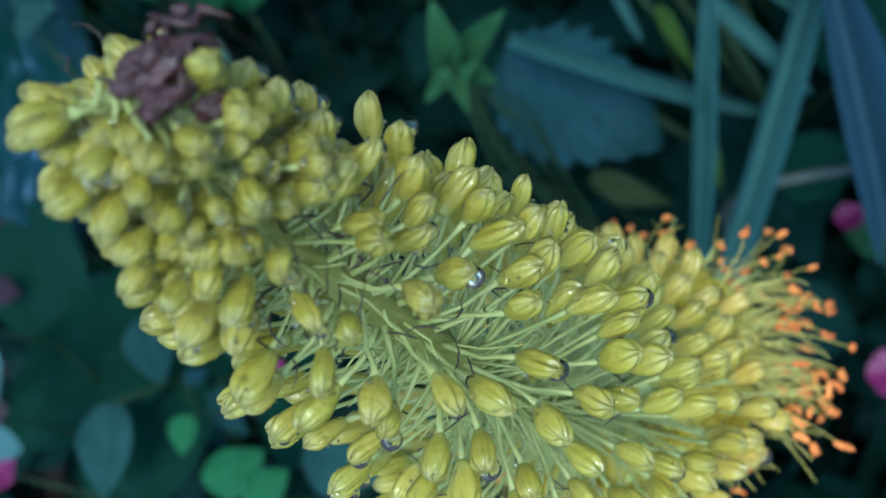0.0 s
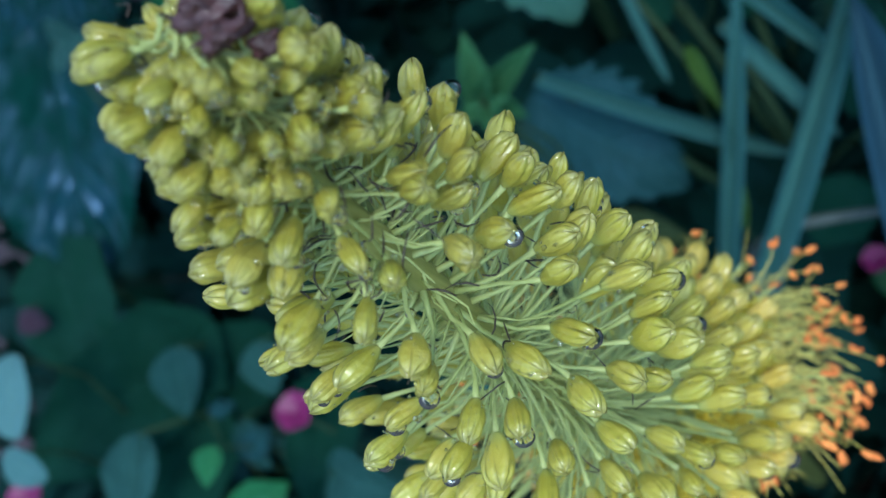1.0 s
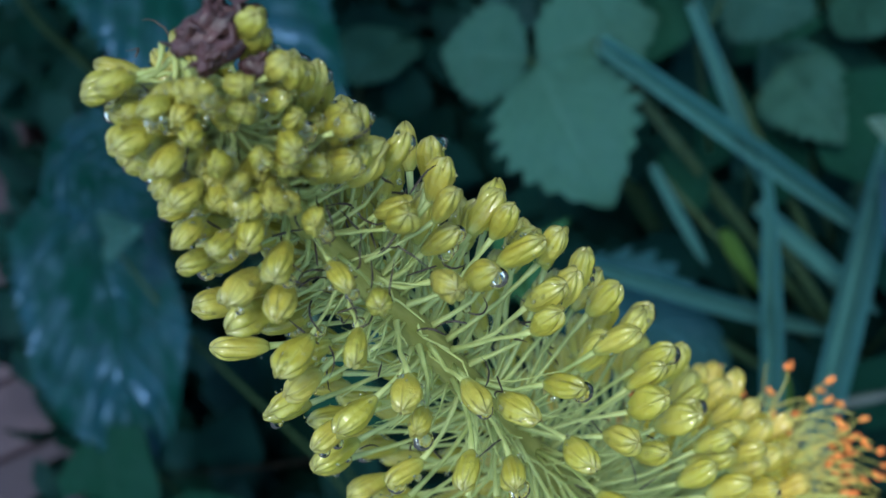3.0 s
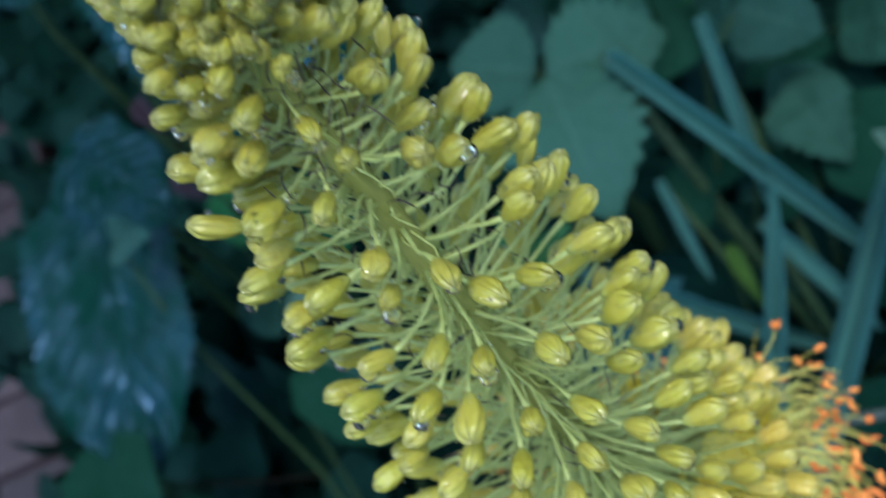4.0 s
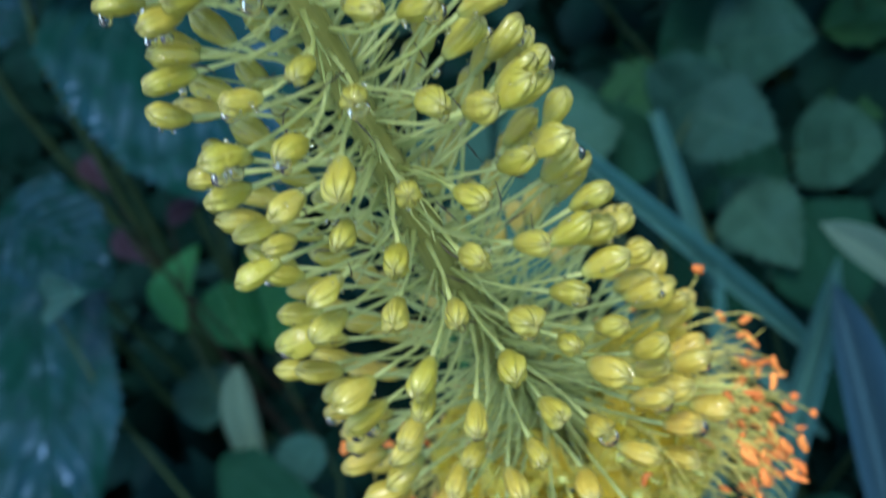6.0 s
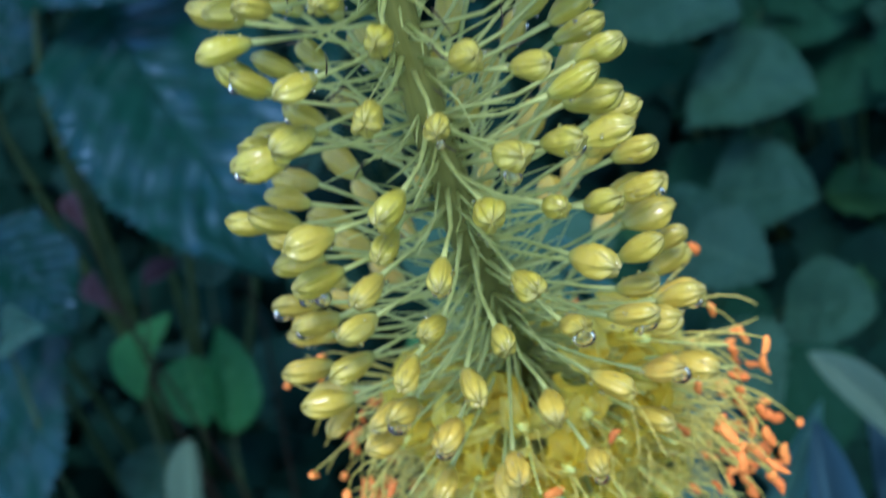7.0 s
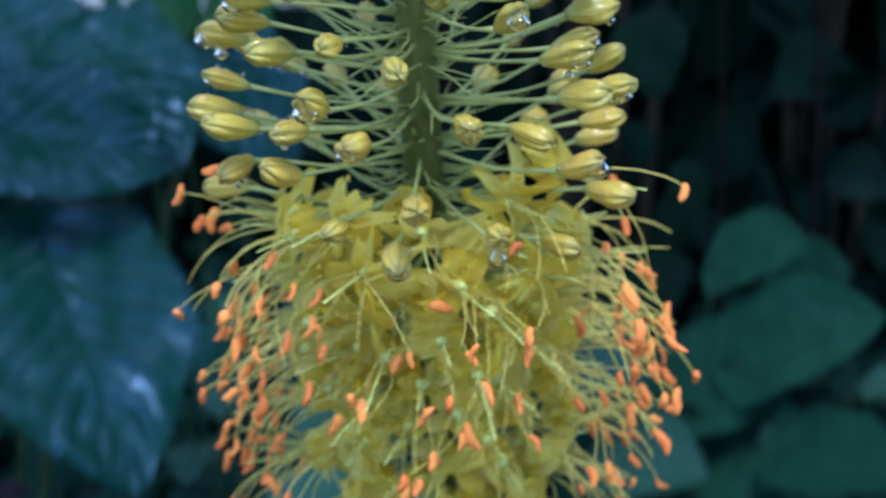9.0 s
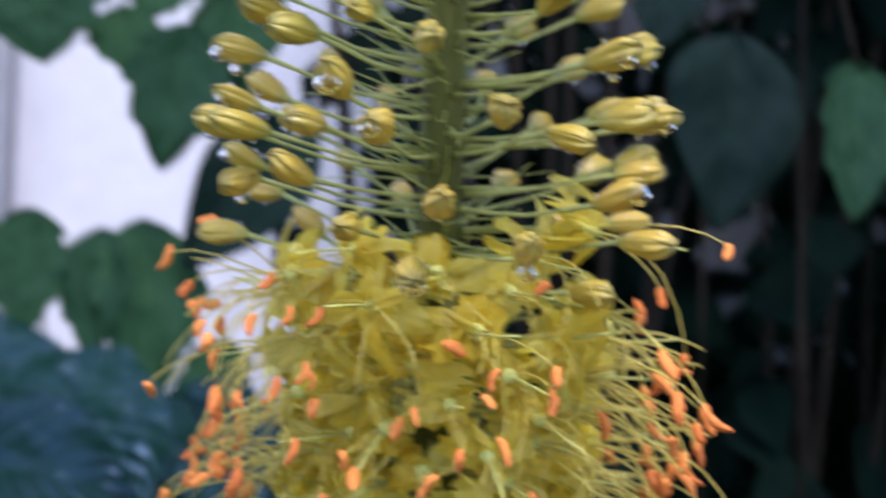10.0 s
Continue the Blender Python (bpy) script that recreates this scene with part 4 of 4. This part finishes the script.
DEEP_FAR = [
    (0.165, 0.335, 0.453, 0.166, 0.267, 0.410, 0.082, 0),
    (0.151, 0.262, 0.371, 0.177, 0.205, 0.345, 0.075, 0),
    (0.114, 0.345, 0.418, 0.082, 0.307, 0.392, 0.040, 0),
    (0.077, 0.179, 0.298, 0.135, 0.168, 0.297, 0.054, 0),
    (0.027, 0.352, 0.445, 0.035, 0.314, 0.419, 0.039, 0),
]
SEEDLING_LOW = [
    (-0.361, 0.104, 0.491, -0.375, 0.078, 0.488, 0.020, 0),
    (-0.361, 0.053, 0.495, -0.318, 0.063, 0.479, 0.034, 0),
    (-0.342, 0.036, 0.480, -0.309, 0.047, 0.469, 0.028, 0),
]
SKY_PALE = [
    (-0.426, 0.162, 0.620, -0.443, 0.111, 0.604, 0.031, 0),
    (-0.450, 0.107, 0.606, -0.436, 0.085, 0.586, 0.024, 0),
]
SILVER = [
    (-0.080, 0.298, 0.434, 0.004, 0.203, 0.375, 0.100, 0),
]
SILVER_LOW = [
    (-0.374, 0.141, 0.466, -0.354, 0.144, 0.458, 0.013, 0),
    (-0.362, 0.106, 0.445, -0.339, 0.123, 0.442, 0.021, 0),
]
DIM = [
    (-0.051, 0.192, 0.407, -0.005, 0.153, 0.386, 0.021, 0),
]
STRAP = [
    (0.030, 0.352, 0.571, 0.126, 0.228, 0.445, 0.0155, 0),
    (0.087, 0.361, 0.565, 0.079, 0.267, 0.497, 0.011, 0),
    (-0.046, 0.266, 0.479, 0.072, 0.179, 0.428, 0.014, 0),
    (0.001, 0.134, 0.355, 0.080, 0.243, 0.519, 0.015, 0),
    (0.012, 0.087, 0.400, 0.150, 0.240, 0.486, 0.022, 0),
    (0.016, 0.317, 0.482, 0.020, 0.260, 0.445, 0.009, 0),
    (0.074, 0.254, 0.467, 0.109, 0.179, 0.430, 0.014, 0),
]
BLUE = [
    (0.119, 0.063, 0.405, 0.146, 0.203, 0.545, 0.036, 0),
    (0.150, 0.090, 0.400, 0.185, 0.225, 0.520, 0.030, 10),
]
BLADE = [
    (-0.303, 0.358, 0.390, -0.293, 0.420, 0.439, 0.029, 0),
    (0.194, 0.165, 0.543, 0.148, 0.211, 0.593, 0.025, 0),
]
SHADE = [
    (-0.043, 0.752, 1.064, -0.137, 0.722, 0.937, 0.089, 0),
    (0.277, 0.646, 1.142, 0.262, 0.605, 0.992, 0.104, 0),
    (0.234, 0.699, 1.207, 0.221, 0.662, 1.127, 0.068, 0),
]
UPRIGHT = [
    (-0.259, 0.729, 0.982, -0.254, 0.702, 0.878, 0.069, 0),
    (-0.203, 0.739, 0.969, -0.201, 0.699, 0.865, 0.060, 10),
    (-0.174, 0.754, 0.977, -0.152, 0.712, 0.832, 0.088, -10),
    (-0.103, 0.742, 0.884, -0.112, 0.705, 0.778, 0.062, 8),
]
IVY = [
    (0.365, 0.619, 1.123, 0.351, 0.576, 1.004, 0.065, 0),
    (-0.139, 0.742, 1.136, -0.157, 0.726, 1.015, 0.083, 0),
    (-0.264, 0.758, 1.184, -0.254, 0.748, 1.096, 0.105, 0),
    (-0.204, 0.773, 1.149, -0.186, 0.760, 1.091, 0.062, 0),
    (-0.103, 0.780, 1.179, -0.100, 0.769, 1.090, 0.081, 0),
    (-0.165, 0.794, 1.187, -0.184, 0.777, 1.137, 0.058, 0),
    (-0.119, 0.786, 1.118, -0.098, 0.752, 1.020, 0.052, 0),
]

# a second, deeper layer of leaves under the rounded ones
layer = random.Random(12)
ROUND_UNDER = []
for bx, by, bz, tx, ty, tz, w, roll in ROUND + ROUND_FAR:
    dx, dy, dz = layer.uniform(-0.08, 0.08), layer.uniform(0.02, 0.08), layer.uniform(-0.08, -0.02)
    ROUND_UNDER.append((bx + dx, by + dy, bz + dz, tx + dx + layer.uniform(-0.03, 0.03), ty + dy, tz + dz, w * layer.uniform(0.85, 1.15), layer.uniform(-20, 20)))

STALK = plain("leaf_stalk", (0.014, 0.032, 0.013), (0.034, 0.06, 0.026), 80, 0.5, gloss=0.2)
plant("bramble", "dark green bramble with toothed three-part leaves", BRAMBLE, "bramble", (-0.02, 0.46, 0.0), STALK)
plant("broad_leaved_plant", "broad-leaved plant with glossy ribbed blue-green leaves", BROAD, "broad", (-0.42, 0.62, 0.0), STALK, 0.004)
plant("sprout", "fresh light green sprout with small pointed leaves", SPROUT, "fresh", (-0.09, 0.20, 0.0), STALK, 0.0016)
plant("seedling", "yellowish green seedling with narrow leaves", OLIVE, "olive", (0.06, 0.3, 0.0), STALK, 0.0016)
plant("seedling", "bright green seedling with glossy oval leaves", SEEDLING, "glossy", (-0.30, 0.45, 0.0), STALK, 0.0016)
plant("round_leaved_plant", "low plant with rounded blue-green leaves", ROUND, "round", (0.30, 0.78, 0.0), STALK)
plant("round_leaved_plant", "spreading plant with overlapping dark heart-shaped leaves", ROUND_UNDER, "deep", (0.24, 0.74, 0.0), STALK)
plant("round_leaved_plant", "plant with large dark heart-shaped leaves under the hedge", ROUND_FAR, "deep", (0.36, 0.82, 0.0), STALK)
plant("round_leaved_plant", "small plant with pale rounded leaves beside the paving", LOWROUND, "pale", (-0.36, 0.22, 0.0), STALK)
plant("leafy_plant", "plant with broad dark green leaves beside the paving", DEEP, "deep", (-0.40, 0.24, 0.0), STALK)
plant("leafy_plant", "plant with broad dark green leaves behind the strap leaves", DEEP_FAR, "deep", (0.12, 0.34, 0.0), STALK)
plant("seedling", "small seedling with glossy bright green leaves near paving", SEEDLING_LOW, "glossy", (-0.35, 0.10, 0.0), STALK, 0.0014)
plant("round_leaved_plant", "small plant with rounded leaves, pale sky reflection in their colour", SKY_PALE, "sky_pale", (-0.46, 0.14, 0.0), STALK, 0.0016)
plant("bramble", "bramble shoot with silvery wet pleated leaf", SILVER, "silver", (-0.06, 0.33, 0.0), STALK)
plant("seedling", "tiny seedling with wet silvery leaves near the paving", SILVER_LOW, "silver", (-0.37, 0.15, 0.0), STALK, 0.0012)
plant("leafy_plant", "low plant with a dull olive oval leaf", DIM, "dim", (-0.03, 0.2, 0.0), STALK, 0.0014)
plant("climber", "climbing plant with dark pointed leaves before the wall", IVY, "ivy", (0.42, 1.05, 0.0), WOOD, 0.0025, facing=(0.05, -1.0, 0.15), via=(0.36, 1.15, 1.75))
plant("leafy_plant", "upright plant with rounded dark green leaves before the wall", UPRIGHT, "ivy", (-0.14, 0.98, 0.0), STALK, 0.002, facing=(0.05, -1.0, 0.3))
plant("hanging_leaf_plant", "tall plant with large pointed hanging leaves, coloured dark for shade", SHADE, "shade", (0.5, 0.95, 0.0), WOOD, 0.003, facing=(0.05, -1.0, 0.15), via=(0.42, 1.0, 1.7))
plant("dry_leaves", "withered purple-brown leaves hanging among the plants", DRY, "dry", (-0.30, 0.45, 0.0), WOOD, 0.0015)
plant("blade_leaved_plant", "plant with pale green folded strap leaves", BLADE, "blade", (0.02, 0.3, 0.0), STALK, 0.002)
plant("blade_leaved_plant", "plant with broad blue-green folded blades", BLUE, "blue", (0.13, 0.05, 0.0), STALK, 0.003)
straps = tagged(new("strap_leaved_clump"), "clump of long narrow grey-green strap leaves", "plant")
straps.location = (0.12, 0.24, 0.0)
for k, (bx, by, bz, tx, ty, tz, w, roll) in enumerate(STRAP):
    b, t = Vector((bx, by, bz)) - straps.location, Vector((tx, ty, tz)) - straps.location
    reach = (t - b) * 0.12
    child("leaf", LEAVES["strap"][k % 3], straps, leaf_pose(b - reach, t + reach, w, roll))
    child("stalk", mesh_of("stalk", *tube([Vector((0, 0, -0.01)), b * 0.5 + Vector((0, 0, -0.03)), b - reach], [w * 0.3, w * 0.28, w * 0.3], 6), STALK), straps)

tagged(new("dry_stem", mesh_of("dry_stem", *tube([(0.0, 0.10, -0.01), (0.012, 0.12, 0.3), (0.028, 0.133, 0.387), (0.047, 0.137, 0.391), (0.065, 0.136, 0.392), (0.091, 0.131, 0.389), (0.115, 0.126, 0.386), (0.15, 0.12, 0.37)], [0.004, 0.004, 0.004, 0.0042, 0.004, 0.0038, 0.0034, 0.002], 8), DRY_STEM)), "bent grey dry stem lying among the strap leaves", "stem")

# undergrowth that fills the bed
urng = random.Random(77)
for k in range(34):
    x, y = urng.uniform(-1.1, 1.3), urng.uniform(0.05, 1.5)
    if x < -0.7 and y < 1.1:
        continue
    top_z = 0.30 if x > -0.15 else 0.34
    kind = urng.choice(["round", "round", "bramble", "ivy", "broad"])
    rows = []
    for i in range(13):
        a, ln = urng.uniform(0, 6.28), urng.uniform(0.05, 0.11)
        out = urng.uniform(0.02, 0.16)
        bz = urng.uniform(0.06, top_z)
        b = Vector((x + out * math.cos(a), y + out * math.sin(a), bz))
        t = b + Vector((math.cos(a) * ln, math.sin(a) * ln, urng.uniform(-0.05, 0.03)))
        rows.append((*b, *t, ln * urng.uniform(0.7, 1.0), urng.uniform(-15, 15)))
    plant("leafy_plant", "low leafy garden plant with wet dark green leaves", rows, kind, (x, y, 0.0), STALK, 0.002, "undergrowth in the bed", urng, facing=(0, -0.3, 0.95))

# gaps between the stems of the shrubs and the hedge
GAPS = [(0.568, 1.08, 0.016), (0.436, 1.0, 0.014), (0.484, 0.966, 0.014), (0.567, 0.975, 0.013), (0.572, 0.905, 0.017), (0.68, 0.885, 0.014),
        (0.44, 1.25, 0.022), (0.70, 1.02, 0.015), (0.27, 1.16, 0.015), (0.64, 0.79, 0.016)]


def in_gap(x, y, z, spare=0.0):
    """Whether a place lies in one of the gaps through which the wall shows between the stems."""
    return any(math.hypot((x - a - 0.32 * (y - 1.4)) / 0.8, (z - c + 0.05 * (y - 1.4)) / 1.5) < w + spare for a, c, w in GAPS)


# shrubs with upright stems before the wall, deep shade put into their leaf colour
for k, (x, y) in enumerate([(0.28, 1.25), (0.62, 1.35), (1.0, 1.45), (0.08, 1.5), (-0.75, 1.6), (1.35, 1.2)]):
    top = tagged(new("shrub"), "shrub with bare upright stems and drooping leaves, shade in their colour", "shrub", "shrubs before the wall")
    top.location = (x, y, 0)
    for i in range(7):
        a = urng.uniform(0, 6.28)
        foot = Vector((0.05 * math.cos(a), 0.05 * math.sin(a), -0.02))
        head = Vector((urng.uniform(-0.2, 0.2), urng.uniform(-0.15, 0.15), urng.uniform(1.2, 1.9)))
        pts = [foot.lerp(head, t) + Vector((urng.uniform(-0.02, 0.02), urng.uniform(-0.02, 0.02), 0)) * t for t in (0, 0.2, 0.4, 0.6, 0.8, 1)]
        child("stem", mesh_of("stem", *tube(pts, [0.011, 0.0095, 0.008, 0.0065, 0.005, 0.002], 7), WOOD), top)
    for i in range(70):
        a, z = urng.uniform(0, 6.28), urng.uniform(0.1, 1.75)
        out = urng.uniform(0.03, 0.26)
        b = Vector((out * math.cos(a), out * math.sin(a), z))
        ln = urng.uniform(0.07, 0.13)
        t = b + Vector((math.cos(a) * ln * 0.5, math.sin(a) * ln * 0.5, -ln * urng.uniform(0.5, 1.0)))
        mid = Vector((x, y, 0)) + b.lerp(t, 0.5)
        if in_gap(mid.x, mid.y, mid.z, 0.04):
            continue
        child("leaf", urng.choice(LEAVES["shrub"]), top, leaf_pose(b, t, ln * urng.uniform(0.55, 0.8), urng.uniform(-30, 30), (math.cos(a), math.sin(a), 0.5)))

# a dense hedge along the wall, coloured near black for shade, lower where the wall shows above it
def leaf_mass(name, count, spot, material, size, seed):
    g = random.Random(seed)
    verts, faces, uvs = [], [], []
    for k in range(count):
        p = Vector(spot(g))
        d = Vector((g.gauss(0, 1), g.gauss(-0.4, 0.7), g.gauss(-0.6, 0.7))).normalized()
        s = d.cross(Vector((g.gauss(0, 0.4), -1, g.gauss(0.5, 0.5)))).normalized()
        up = s.cross(d)
        ln = size * g.uniform(0.7, 1.3)
        w = ln * g.uniform(0.3, 0.42)
        base = len(verts)
        for v, hw, sag in ((0, 0.15, 0), (0.25, 0.9, 0.03), (0.55, 0.95, 0.02), (0.8, 0.5, -0.04), (1, 0.02, -0.12)):
            for u in (-1, 0, 1):
                verts.append(p + d * ln * v + s * w * hw * u + up * ln * (sag + 0.09 * abs(u) * hw))
                uvs.append((0.5 + 0.5 * u, v))
        for i in range(4):
            for j in range(2):
                a = base + i * 3 + j
                faces.append((a, a + 1, a + 4, a + 3))
    return mesh_of(name, verts, faces, material, True, uvs)


def hedge_spot(g):
    while True:
        x, y, z = hedge_place(g)
        if not in_gap(x, y, z, 0.03):
            return x, y, z


def hedge_place(g):
    x = g.uniform(-2.2, 2.6)
    top = 2.4 if x > 0.42 else (0.62 if x < 0.05 else g.choice([0.62, 1.0, 2.2]))
    # overhang out of view, added to keep sky light off the shrubs below
    if x > 0.42 and g.random() < 0.25:
        return x, g.uniform(0.8, 1.5), g.uniform(1.9, 2.4)
    return x, g.uniform(1.25 if x > 0.42 else 1.55, 1.88), g.uniform(0.0, top)


def cover_spot(g):
    """A spot in the bed, which ends in an uneven edge away from the paving."""
    while True:
        x, y = g.uniform(-0.74, 2.0), g.uniform(-0.5, 1.6)
        edge = 0.16 * noise.noise(Vector((x * 2.3, y * 2.3, 4.0)))
        if y > -0.28 + edge + 0.25 * max(0.0, x - 0.9) and x < 1.62 + edge:
            return x, y, g.uniform(0.0, 0.26)


tagged(new("hedge", leaf_mass("hedge", 14000, hedge_spot, L_HEDGE_SHADED, 0.11, 5)), "dense green hedge along the white wall, deep shade in its leaf colour", "hedge", kind="stuff")
tagged(new("ground_cover", leaf_mass("ground_cover", 12000, cover_spot, L_LOW_SHADED, 0.075, 6)), "low green ground cover filling the bed, coloured near black for shade", "ground cover", kind="stuff")

# magenta blossoms low in the bed
PETAL = leaf_mesh("petal", "round", MAGENTA, 3, 0.3, 0.3, nu=6, nv=8)
for x, y, z, size in [(-0.311, 0.120, 0.452, 0.85), (0.090, 0.0, 0.30, 1.0), (0.106, 0.110, 0.335, 0.6), (-0.465, 0.086, 0.565, 0.8)]:
    top = tagged(new("blossom"), "small bright magenta garden blossom low among leaves", "blossom", "magenta blossoms")
    top.location = (x, y, 0)
    child("stalk", mesh_of("stalk", *tube([(0, 0, -0.01), (0.005, 0, z * 0.5), (0, 0, z)], [0.0016, 0.0014, 0.0012], 6), STALK), top)
    for k in range(5):
        child("petal", PETAL, top, Matrix.Translation((0, 0, z)) @ Matrix.Rotation(radians(72 * k), 4, "Z") @ Matrix.Rotation(radians(22), 4, "X") @ Matrix.Diagonal((0.022 * size, 0.02 * size, 0.02 * size, 1)))
